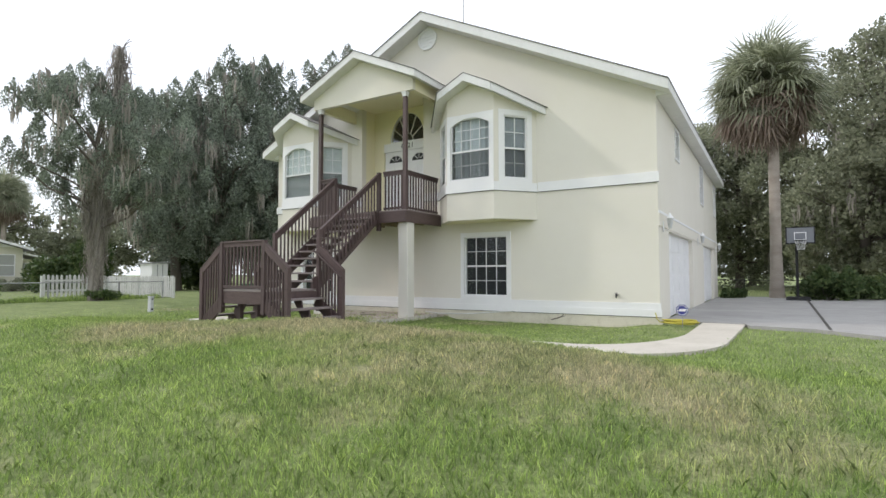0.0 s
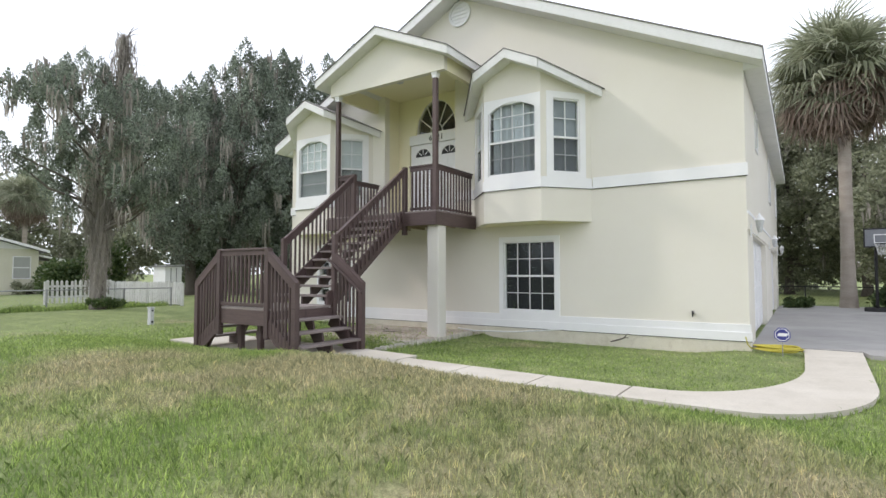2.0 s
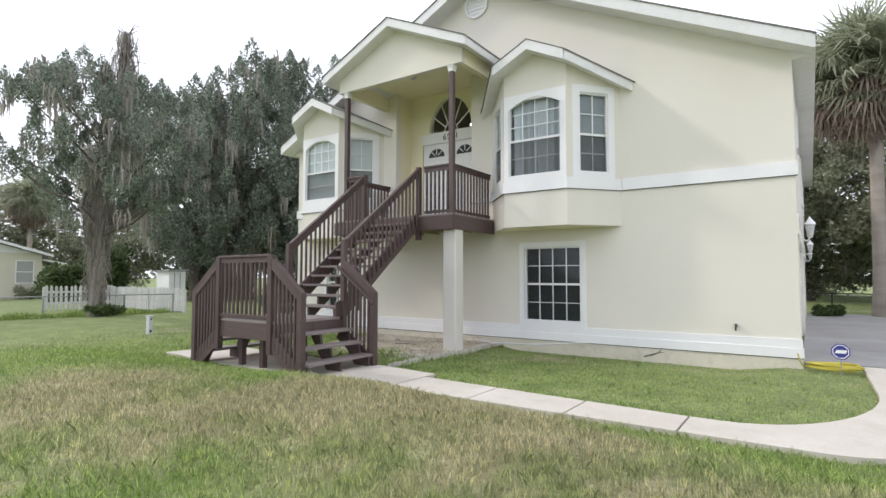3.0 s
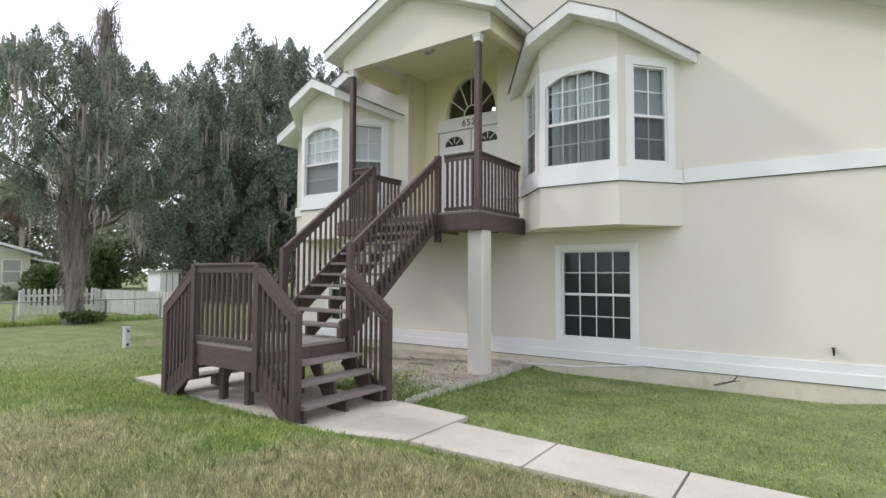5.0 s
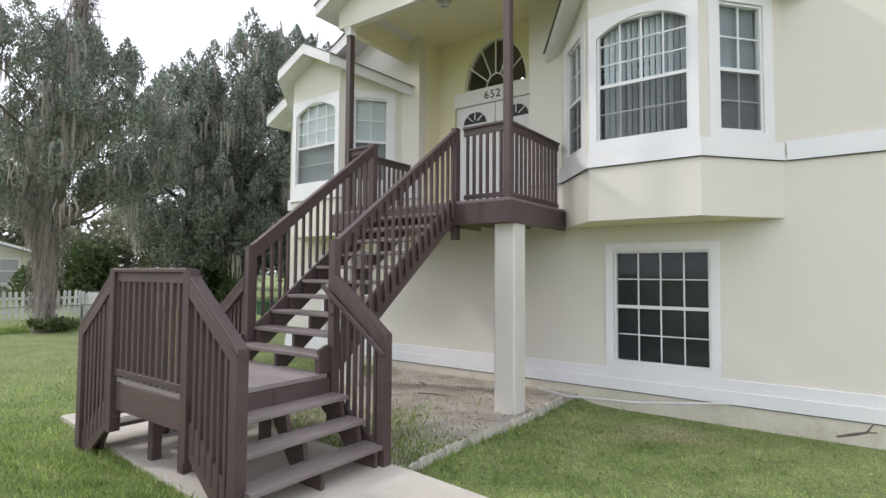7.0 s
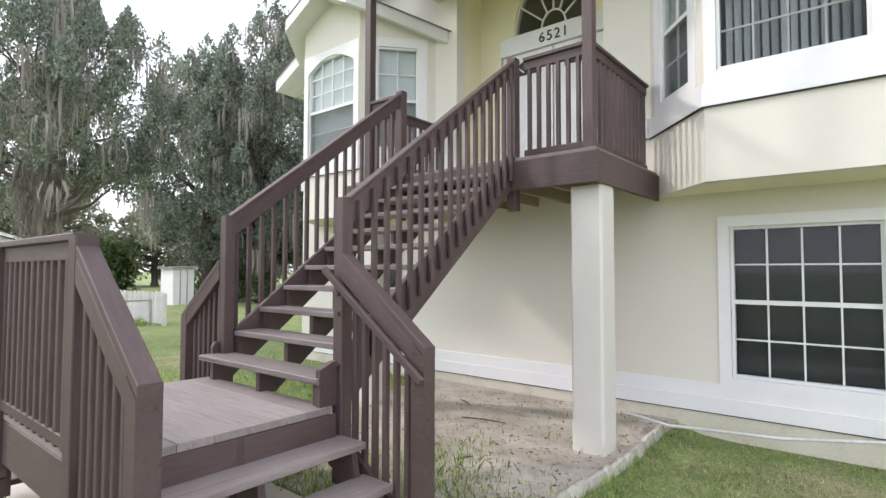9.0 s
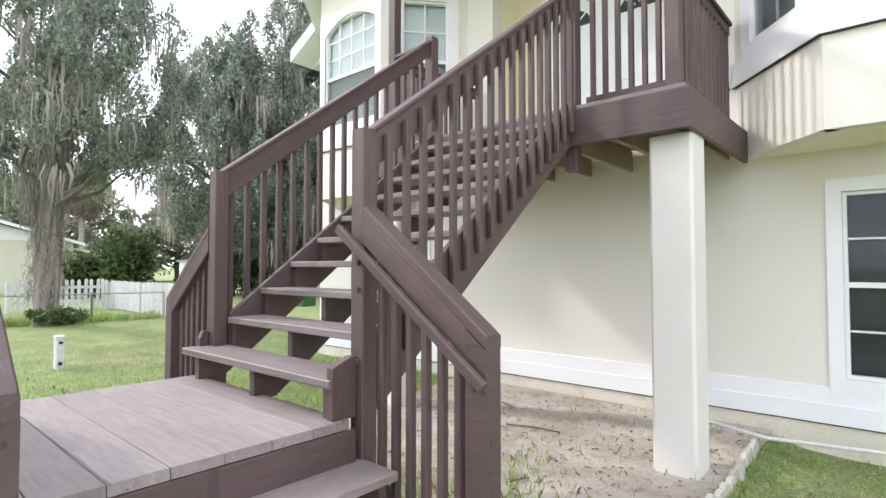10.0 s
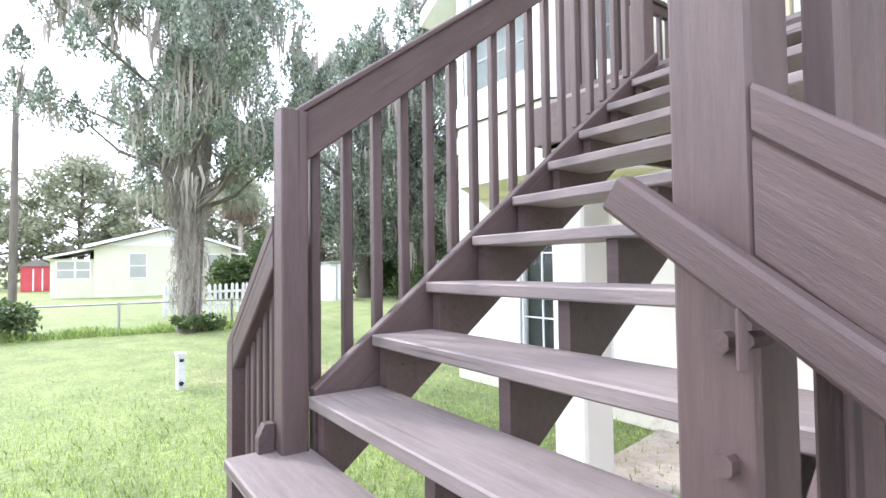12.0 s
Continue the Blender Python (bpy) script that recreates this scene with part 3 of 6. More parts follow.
# bay windows
def bay(cx, kind):
    fy, hw, bw, z0, z1 = 13.13, 0.665, 1.42, 2.44, 5.50
    label = "three-sided bay with an arched window and small gable roof"
    root = part("bay_window", bmesh.new(), None, house, label)
    root.location = (7.8, -18, 0)
    pts = [(cx - bw, WALL_Y), (cx - hw, fy), (cx + hw, fy), (cx + bw, WALL_Y)]
    facets = []
    for k in range(3):
        a, b = Vector(pts[k]), Vector(pts[k + 1])
        d = (b - a).normalized()
        nrm = Vector((d.y, -d.x))
        facets.append((a, b, d, nrm))
    # facet walls with their openings
    win_of = (0.62, 1.11, 0.62)
    for k, (a, b, d, nrm) in enumerate(facets):
        ln = (b - a).length
        c = ln / 2
        place = lambda u, v, dd, a=a, d=d, nrm=nrm: (a.x + d.x * u - nrm.x * dd, a.y + d.y * u - nrm.y * dd, v)
        w = win_of[k]
        zt = 5.0
        part("bay_wall", holed_wall(bmesh.new(), 0, ln, z0, z1 + (0.06 if k == 1 else -0.2), [(c - w / 2, c + w / 2, 3.45, zt)], place, 0.12), stucco, root)
    head = lambda x: 6.05 - 0.49 * abs(x - cx) - 0.17
    for k in (0, 2):
        a, b, d, nrm = facets[k]
        bm = bmesh.new()
        zb = z1 - 0.2
        v = [bm.verts.new((p.x - nrm.x * o, p.y - nrm.y * o, z)) for o in (0.0, 0.12) for p, z in ((a, zb), (b, zb), (b, max(zb + 0.004, head(b.x) + 0.03)), (a, max(zb + 0.004, head(a.x) + 0.03)))]
        for f in ((0, 1, 2, 3), (7, 6, 5, 4), (0, 4, 5, 1), (1, 5, 6, 2), (2, 6, 7, 3), (3, 7, 4, 0)):
            bm.faces.new([v[q] for q in f])
        bmesh.ops.recalc_face_normals(bm, faces=bm.faces[:])
        part("bay_wall_top", bm, stucco, root)
    part("bay_gable", prism(bmesh.new(), [(cx - hw, z1 + 0.06), (cx + hw, z1 + 0.06), (cx + hw, max(head(cx + hw), z1 + 0.07)), (cx, head(cx)), (cx - hw, max(head(cx - hw), z1 + 0.07))], "y", fy, fy + 0.12), stucco, root)
    floor = bmesh.new()
    prism(floor, [(cx - bw + 0.03, WALL_Y), (cx - hw + 0.02, fy + 0.02), (cx + hw - 0.02, fy + 0.02), (cx + bw - 0.03, WALL_Y)], "z", z0 + 0.003, z0 + 0.1)
    # warm bounced light under the bay is put into its colour
    part("bay_floor", floor, porch_bounce_cream, root)
    grow = lambda g: [(cx - bw - g, WALL_Y), (cx - hw - g * 0.45, fy - g), (cx + hw + g * 0.45, fy - g), (cx + bw + g, WALL_Y)]
    ring = bmesh.new()
    prism(ring, grow(0.035), "z", 3.13, 3.185)
    part("ledge", ring, white_paint, root, "white moulded ledge")
    # dark strip added as the shadow line below the ledge
    part("shadow_line", prism(bmesh.new(), grow(0.028), "z", 3.121, 3.13), dark_metal, root, "thin dark strip as the shadow line under the moulding")
    apron = bmesh.new()
    for k, (a, b, d, nrm) in enumerate(facets):
        ln = (b - a).length
        ext = (0.0, 0.012)[k == 1]
        v = [apron.verts.new((a.x + d.x * u + nrm.x * o, a.y + d.y * u + nrm.y * o, z)) for z in (3.185, 3.345) for u, o in ((-ext, 0.003), (ln + ext, 0.003), (ln + ext, 0.024), (-ext, 0.024))]
        for f in ((0, 1, 2, 3), (7, 6, 5, 4), (0, 4, 5, 1), (1, 5, 6, 2), (2, 6, 7, 3), (3, 7, 4, 0)):
            apron.faces.new([v[q] for q in f])
    bmesh.ops.recalc_face_normals(apron, faces=apron.faces[:])
    part("apron", apron, white_paint, root)
    for k, (a, b, d, nrm) in enumerate(facets):
        mid = (a + b) / 2
        place = lambda u, z, dd, mid=mid, d=d, nrm=nrm: (mid.x + d.x * u + nrm.x * dd, mid.y + d.y * u + nrm.y * dd, z)
        if k == 1:
            flat_window("window", place, 1.11, 3.45, 5.0, 4, (3, 2), root, None if kind == "grey" else pale_shade, 4.17, 0.19, 0.105, kind == "grey", trim_out=0.012, lower_grid=kind == "grey")
        else:
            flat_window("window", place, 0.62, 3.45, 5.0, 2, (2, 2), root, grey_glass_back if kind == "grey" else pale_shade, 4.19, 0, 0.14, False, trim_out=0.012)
    # small gable roof that follows the bay
    rp = lambda x: 6.05 - 0.49 * abs(x - cx)
    outline = [(cx - 1.655, WALL_Y), (cx - 0.74, fy - 0.3), (cx, fy - 0.3), (cx + 0.74, fy - 0.3), (cx + 1.655, WALL_Y), (cx, WALL_Y)]
    for nm, dz0, dz1, mat in (("bay_roof", 0.012, -0.01, shingle), ("bay_soffit", -0.17, -0.20, fascia_mat)):
        bm = bmesh.new()
        lip = 0.038 if nm == "bay_roof" else 0.0
        rim = [(cx + (x - cx) * (1 + 1.2 * lip), y - (lip if y < WALL_Y else 0.0)) for x, y in outline]
        hi = [bm.verts.new((x, y, rp(x) + dz0)) for x, y in rim]
        lo = [bm.verts.new((x, y, rp(x) + dz1)) for x, y in rim]
        for f in ((0, 1, 2, 5), (5, 2, 3, 4)):
            bm.faces.new([hi[q] for q in f])
            bm.faces.new([lo[q] for q in f[::-1]])
        for q in range(5):
            bm.faces.new((hi[q], lo[q], lo[q + 1], hi[q + 1]))
        bmesh.ops.recalc_face_normals(bm, faces=bm.faces[:])
        part(nm, bm, mat, root)
    bm = bmesh.new()
    for q in range(4):
        (xa, ya), (xb, yb) = outline[q], outline[q + 1]
        d = Vector((xb - xa, yb - ya)).normalized()
        nx, ny = d.y * 0.03, -d.x * 0.03
        v = [bm.verts.new(c) for c in ((xa, ya, rp(xa) - 0.012), (xb, yb, rp(xb) - 0.012), (xb, yb, rp(xb) - 0.2), (xa, ya, rp(xa) - 0.2))]
        v += [bm.verts.new(c) for c in ((xa + nx, ya + ny, rp(xa) - 0.012), (xb + nx, yb + ny, rp(xb) - 0.012), (xb + nx, yb + ny, rp(xb) - 0.2), (xa + nx, ya + ny, rp(xa) - 0.2))]
        for f in ((4, 5, 6, 7), (3, 2, 1, 0), (0, 1, 5, 4), (1, 2, 6, 5), (2, 3, 7, 6), (3, 0, 4, 7)):
            bm.faces.new([v[k] for k in f])
    bmesh.ops.recalc_face_normals(bm, faces=bm.faces[:])
    part("bay_fascia", bm, fascia_mat, root)
    return root


bay(BAYS[0], "grey")
bay(BAYS[1], "white")

# porch recess with the double door and its fanlight
DX, DY = -8.80, 14.62
hpart("recess_wall", box(bmesh.new(), RECESS[0] - 0.12, RECESS[0], WALL_Y + 0.2, DY + 0.15, 2.6, 6.2), porch_bounce_cream)
hpart("recess_wall", box(bmesh.new(), RECESS[1], RECESS[1] + 0.12, WALL_Y + 0.2, DY + 0.15, 2.6, 6.2), porch_bounce_cream)


def fan_wall():
    """The back wall of the recess with a half-round opening above a door opening."""
    bm = bmesh.new()
    r, zb = 0.64, 5.13
    x0, x1 = RECESS
    pts = [(DX + r * math.cos(radians(a)), zb + 0.88 * math.sin(radians(a))) for a in range(0, 181, 10)]
    n = len(pts)
    outer = []
    for px, pz in pts:
        outer.append((px, 6.2))
    for k in range(n - 1):
        prism(bm, [pts[k], pts[k + 1], outer[k + 1], outer[k]], "y", DY, DY + 0.15) if abs(outer[k][0] - outer[k + 1][0]) > 1e-4 else None
    prism(bm, [(x0, 2.7), (DX - 0.86, 2.7), (DX - 0.86, 6.2), (x0, 6.2)], "y", DY, DY + 0.15)
    prism(bm, [(DX + 0.86, 2.7), (x1, 2.7), (x1, 6.2), (DX + 0.86, 6.2)], "y", DY, DY + 0.15)
    prism(bm, [(DX - 0.86, zb), (DX - r, zb), (DX - r, 6.2), (DX - 0.86, 6.2)], "y", DY, DY + 0.15)
    prism(bm, [(DX + r, zb), (DX + 0.86, zb), (DX + 0.86, 6.2), (DX + r, 6.2)], "y", DY, DY + 0.15)
    return bm


RECESS = RECESS[:2]
hpart("recess_back", fan_wall(), porch_bounce_cream)
fan = part("fanlight", bmesh.new(), None, house, "half-round fanlight with sunburst bars")
fan.location = (7.8, -18, 0)


def half_disc(bm, cx, zb, rx, rz, y0, y1, inner=0.0):
    pts = [(cx + rx * math.cos(radians(a)), zb + rz * math.sin(radians(a))) for a in range(0, 181, 9)]
    if inner:
        pts += [(cx + (rx - inner) * math.cos(radians(a)), zb + (rz - inner) * math.sin(radians(a))) for a in range(180, -1, -9)]
        n = len(pts) // 2
        for k in range(n - 1):
            prism(bm, [pts[k], pts[k + 1], pts[2 * n - 2 - k], pts[2 * n - 1 - k]], "y", y0, y1)
        return bm
    return prism(bm, pts, "y", y0, y1)


pane = part("pane", half_disc(bmesh.new(), DX, 5.14, 0.63, 0.87, DY + 0.07, DY + 0.075), fan_glass, fan)
pane.visible_shadow = False
part("frame", half_disc(bmesh.new(), DX, 5.14, 0.64, 0.88, DY + 0.03, DY + 0.07, 0.025), white_paint, fan)
part("hub", half_disc(bmesh.new(), DX, 5.14, 0.20, 0.25, DY + 0.035, DY + 0.066, 0.02), white_paint, fan)
part("sill_bar", box(bmesh.new(), DX - 0.64, DX + 0.64, DY + 0.02, DY + 0.07, 5.12, 5.15), white_paint, fan)
for a in (30, 60, 90, 120, 150):
    ca, sa = math.cos(radians(a)), math.sin(radians(a))
    bm = bmesh.new()
    p, q = (DX + 0.19 * ca, 5.14 + 0.24 * sa), (DX + 0.62 * ca, 5.14 + 0.86 * sa)
    tx, tz = -sa * 0.011, ca * 0.011
    part("sunburst_bar", prism(bm, [(p[0] - tx, p[1] - tz), (p[0] + tx, p[1] + tz), (q[0] + tx, q[1] + tz), (q[0] - tx, q[1] - tz)], "y", DY + 0.037, DY + 0.063), white_paint, fan)
hpart("door_header", box(bmesh.new(), DX - 0.86, DX + 0.86, DY - 0.02, DY + 0.12, 4.86, 5.12), white_paint)
for s in (-1, 1):
    x0, x1 = sorted((DX + s * 0.012, DX + s * 0.84))
    d = hpart("front_door", box(bmesh.new(), x0, x1, DY + 0.03, DY + 0.075, 2.74, 4.85), white_paint, "white panelled double door leaf with a half-round light")
    xc = (x0 + x1) / 2
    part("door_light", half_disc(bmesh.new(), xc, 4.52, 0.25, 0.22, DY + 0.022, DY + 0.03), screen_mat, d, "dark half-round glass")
    part("light_frame", half_disc(bmesh.new(), xc, 4.51, 0.275, 0.245, DY + 0.012, DY + 0.03, 0.025), white_paint, d)
    for a in (45, 90, 135):
        ca, sa = math.cos(radians(a)), math.sin(radians(a))
        tx, tz = -sa * 0.008, ca * 0.008
        p, q = (xc + 0.07 * ca, 4.52 + 0.06 * sa), (xc + 0.25 * ca, 4.52 + 0.22 * sa)
        part("bar", prism(bmesh.new(), [(p[0] - tx, p[1] - tz), (p[0] + tx, p[1] + tz), (q[0] + tx, q[1] + tz), (q[0] - tx, q[1] - tz)], "y", DY + 0.014, DY + 0.028), white_paint, d)
    for z0, z1 in ((2.95, 3.55), (3.7, 4.38)):
        for a, b in ((-0.33, -0.05), (0.05, 0.33)):
            part("panel", box(bmesh.new(), xc + a, xc + b, DY + 0.018, DY + 0.032, z0, z1), white_paint, d)


def lettering(text, size, mat, matrix, parent, name="number", depth=0.004):
    cu = bpy.data.curves.new(name, "FONT")
    cu.body, cu.size, cu.extrude, cu.align_x, cu.space_character = text, size, depth, "CENTER", 1.15
    tmp = bpy.data.objects.new(name, cu)
    scene.collection.objects.link(tmp)
    bpy.context.view_layer.update()
    me = bpy.data.meshes.new_from_object(tmp.evaluated_get(bpy.context.evaluated_depsgraph_get()))
    bpy.data.objects.remove(tmp)
    me.materials.append(mat)
    ob = new(name, me)
    ob.parent = parent
    ob.matrix_basis = matrix
    return ob


black_paint = surface("black_paint", (0.008, 0.008, 0.008), (0.015, 0.015, 0.015), 0.4)
lettering("6521", 0.21, black_paint, Matrix.Translation((7.8, -18, 0)) @ pose(DX + 0.03, DY - 0.024, 4.92, 90, 0, 0), house, "house_number")["label"] = "black house number 6521"

# porch roof: gable front, beam box, ceiling and posts
PX, PH = -8.70, 1.92
GY = 12.33
ptop = lambda x: 6.98 - 0.455 * abs(x - PX)
hpart("porch_gable", prism(bmesh.new(), [(PX - 1.69, 5.72), (PX + 1.70, 5.72), (PX + 1.70, ptop(PX + 1.7) - 0.2), (PX, 6.79), (PX - 1.69, ptop(PX - 1.69) - 0.2)], "y", GY, GY + 0.12), stucco)
hpart("porch_beam", box(bmesh.new(), PX + 1.58, PX + 1.70, GY + 0.12, WALL_Y, 5.72, 6.18), porch_bounce_cream)
hpart("porch_beam", box(bmesh.new(), PX - 1.69, PX - 1.57, GY + 0.12, WALL_Y, 5.72, 6.18), porch_bounce_cream)
hpart("porch_ceiling", box(bmesh.new(), PX - 1.57, PX + 1.58, GY + 0.12, DY, 6.14, 6.2), porch_bounce_cream)
for sgn in (-1, 1):
    tip = PX + sgn * PH
    zt = ptop(tip)
    out = tip + 0.045 * sgn
    hpart("porch_roof", prism(bmesh.new(), [(PX, 6.99), (out, ptop(out) + 0.01), (out, ptop(out) - 0.01), (PX, 6.97)], "y", GY - 0.305, WALL_Y), shingle)
    hpart("porch_rake", prism(bmesh.new(), [(PX, 6.968), (tip, zt - 0.012), (tip, zt - 0.19), (PX, 6.79)], "y", GY - 0.285, GY - 0.252), fascia_mat)
    hpart("porch_soffit", prism(bmesh.new(), [(PX, 6.81), (tip, zt - 0.16), (tip, zt - 0.19), (PX, 6.78)], "y", GY - 0.25, WALL_Y), fascia_mat)
    hpart("porch_eave", box(bmesh.new(), min(tip, tip + sgn * 0.03), max(tip, tip + sgn * 0.03), GY - 0.28, WALL_Y, zt - 0.19, zt - 0.018), fascia_mat)


def ring_disc(bm, cx, cz, r, y0, y1, n=32, inner=0.0):
    if not inner:
        return prism(bm, [(cx + r * math.cos(2 * math.pi * k / n), cz + r * math.sin(2 * math.pi * k / n)) for k in range(n)], "y", y0, y1)
    for k in range(n):
        a, b = 2 * math.pi * k / n, 2 * math.pi * (k + 1) / n
        prism(bm, [(cx + q * math.cos(t), cz + q * math.sin(t)) for q, t in ((r, a), (r, b), (inner, b), (inner, a))], "y", y0, y1)
    return bm


vent = hpart("gable_vent", ring_disc(bmesh.new(), -7.64, 7.76, 0.27, 13.985, 14.0), white_paint, "round white louvred gable vent")
part("rim", ring_disc(bmesh.new(), -7.64, 7.76, 0.31, 13.95, 14.0, 32, 0.25), white_paint, vent)
for k in range(5):
    z = 7.58 + k * 0.09
    hw2 = math.sqrt(max(0.0, 0.24 ** 2 - (z - 7.76) ** 2))
    part("slat", box(bmesh.new(), -7.64 - hw2, -7.64 + hw2, 13.965, 13.985, z - 0.025, z + 0.02), white_paint, vent)

# ---- porch deck ----
DZ = 2.71
deck = thing("porch_deck", -8.85, 13.1, 0, "raised dark brown wooden porch deck on white columns", "porch")
DXL, DXR, DYF = -10.33, -7.16, 12.24
for k in range(12):
    y0 = DYF + 0.002 + k * 0.1434
    timber("deck_board", (DXL, y0 + 0.07, DZ - 0.019), (DXR, y0 + 0.07, DZ - 0.019), 0.139, 0.038, deck, tread_wood)
timber("fascia", (DXL, DYF - 0.02, DZ - 0.18), (DXR + 0.04, DYF - 0.02, DZ - 0.18), 0.04, 0.28, deck, brown_wood)
timber("fascia", (DXR + 0.02, DYF, DZ - 0.18), (DXR + 0.02, 13.86, DZ - 0.18), 0.04, 0.28, deck, brown_wood)
timber("fascia", (DXL - 0.02, DYF - 0.04, DZ - 0.18), (DXL - 0.02, 13.95, DZ - 0.18), 0.04, 0.28, deck, brown_wood)
for k in range(7):
    x = DXL + 0.25 + k * 0.46
    timber("joist", (x, DYF + 0.002, DZ - 0.145), (x, 13.98, DZ - 0.145), 0.045, 0.21, deck, surface("bare_joist_wood", (0.24, 0.19, 0.11), (0.32, 0.26, 0.16)) if k == 0 else bpy.data.materials["bare_joist_wood"])
PY = 12.42
for x in (-10.20, -7.285):
    timber("porch_post", (x, PY, DZ), (x, PY, 5.62), 0.10, 0.10, deck, brown_wood, "slim dark brown porch post")
    bm = box(bmesh.new(), x - 0.075, x + 0.075, PY - 0.075, PY + 0.075, 5.68, 5.72)
    box(bm, x - 0.06, x + 0.06, PY - 0.06, PY + 0.06, 5.60, 5.68)
    ob = part("post_cap", bm, white_paint, deck, "white post cap")
    ob.location = (8.85, -13.1, 0)
    bm = bmesh.new()
    c = 0.15
    yc = 12.49
    xc = x - 0.015
    prism(bm, [(xc - c + .02, yc - c), (xc + c - .02, yc - c), (xc + c, yc - c + .02), (xc + c, yc + c - .02), (xc + c - .02, yc + c), (xc - c + .02, yc + c), (xc - c, yc + c - .02), (xc - c, yc - c + .02)], "z", -0.1, DZ - 0.32)
    ob = part("column", bm, column_paint, deck, "square white stucco column")
    ob.location = (8.85, -13.1, 0)


def rail_run(p0, p1, z0a, z0b, hgt, n, parent, off=(0, 0)):
    """A railing from p0 to p1 (plan points) with base heights z0a and z0b: top rail, bottom rail, n balusters."""
    a, b = Vector((*p0, z0a)), Vector((*p1, z0b))
    up = Vector((0, 0, 1))
    timber("top_rail", a + up * (hgt - 0.075), b + up * (hgt - 0.075), 0.04, 0.09, parent, brown_wood)
    timber("cap_rail", a + up * (hgt - 0.016), b + up * (hgt - 0.016), 0.09, 0.035, parent, brown_wood)
    timber("bottom_rail", a + up * 0.07, b + up * 0.07, 0.04, 0.06, parent, brown_wood)
    for k in range(n):
        t = (k + 0.5) / n
        q = a.lerp(b, t) + Vector((*off, 0))
        timber("baluster", q + up * 0.03, q + up * (hgt - 0.09), 0.038, 0.038, parent, brown_wood)


RH = 1.02
rail_run((-7.96, PY), (-7.34, PY), DZ, DZ, RH, 6, deck)
rail_run((-7.285, PY + 0.05), (-7.285, 13.93), DZ, DZ, RH, 12, deck)
rail_run((-10.15, PY), (-9.6, PY), DZ, DZ, RH, 4, deck)
rail_run((-10.20, PY + 0.05), (-10.20, 13.93), DZ, DZ, RH, 12, deck)

# ---- staircase ----
stair = thing("staircase", -8.73, 10.2, 0, "dark brown painted wooden stair with landing and open treads", "staircase")
LZ, RISE, RUN, NOSE, STEPS = 0.79, 0.1752, 0.231, 9.87, 10
XA, XB = -9.32, -7.892
slope = RISE / RUN
# the flight runs slightly askew to the house
skew = lambda y: -0.06 * (y - 10.06)
# main flight
for k in range(STEPS):
    z = LZ + RISE * (k + 1)
    y = NOSE + RUN * k
    timber("tread", (XA + 0.062 + skew(y) - (0.12 if k == 0 else 0), y + 0.128, z - 0.02), (XB - 0.03 + skew(y), y + 0.128, z - 0.02), 0.256, 0.04, stair, tread_wood)


def sawtooth(x, w, name):
    """A notched stringer under the treads."""
    pts = []
    for k in range(STEPS):
        z = LZ + RISE * (k + 1) - 0.04
        y = NOSE + 0.03 + RUN * k
        pts += [(y, z - RISE + (0.04 if k == 0 else 0)), (y, z)]
    y_end = NOSE + 0.03 + RUN * STEPS
    pts += [(y_end, LZ + RISE * STEPS - 0.04), (y_end, LZ + RISE * STEPS - 0.16), (NOSE + 0.165, LZ - 0.02), (NOSE + 0.03, LZ - 0.02)]
    bm = prism(bmesh.new(), pts, "x", x - w / 2, x + w / 2)
    for v in bm.verts:
        v.co.x += skew(v.co.y)
    ob = part(name, bm, brown_wood, stair)
    ob.location = (8.73, -10.2, 0)


for x in (XA + 0.085, (XA + XB) / 2, XB - 0.085):
    sawtooth(x, 0.042, "notched_stringer")
for x in (XA + 0.035, XB):
    y0, y1 = 10.12, DYF - 0.005
    z0 = LZ + RISE + slope * (y0 - NOSE) - 0.175
    z1 = LZ + RISE + slope * (y1 - NOSE) - 0.175
    timber("skirt_board", (x, y0, z0), (x + skew(y1), y1, z1), 0.04, 0.285, stair, brown_wood, plumb=True)
# main posts and rails
PYM = 10.065
for x, zt in ((XA, 2.055), (XB - 0.018, 2.08)):
    timber("newel_post", (x, PYM, 0.30), (x, PYM, zt), 0.087, 0.087, stair, brown_wood, "square newel post")
for x in (-9.53, -8.015):
    timber("newel_post", (x, 12.285, 2.20), (x, 12.285, 3.70), 0.095, 0.095, stair, brown_wood)


def flight_rail(x0, x1, off, n, z0):
    a, b = Vector((x0, PYM + 0.04, z0)), Vector((x1, 12.25, 3.60))
    timber("top_rail", a, b, 0.04, 0.135, stair, brown_wood, plumb=True)
    timber("cap_rail", a + Vector((0, -0.03, 0.075)), b + Vector((0, 0.02, 0.075)), 0.07, 0.022, stair, brown_wood, plumb=True)
    for k in range(n):
        t = (k + 0.42) / (n + 0.2)
        q = a.lerp(b, t)
        zb = LZ + RISE + slope * (q.y - NOSE) - 0.05 - (0.17 if off > 0 else 0.0)
        timber("baluster", (q.x + off, q.y, zb), (q.x + off, q.y, q.z + 0.03), 0.036, 0.036, stair, brown_wood)


flight_rail(XA, -9.53, -0.03, 17, 1.978)
flight_rail(XB + 0.0, -8.015, 0.045, 17, 2.0)
for x, y0, y1 in ((XB - 0.03, 9.885, 10.015), (XA - 0.035, 9.965, 10.015)):
    foot = [(y0, LZ), (y1, LZ), (y1, LZ + 0.265), (y1 - 0.03, LZ + 0.265), (y0, LZ + 0.225)]
    ob = part("cleat", prism(bmesh.new(), foot, "x", x - 0.02, x + 0.02), brown_wood, stair)
    ob.location = (8.73, -10.2, 0)
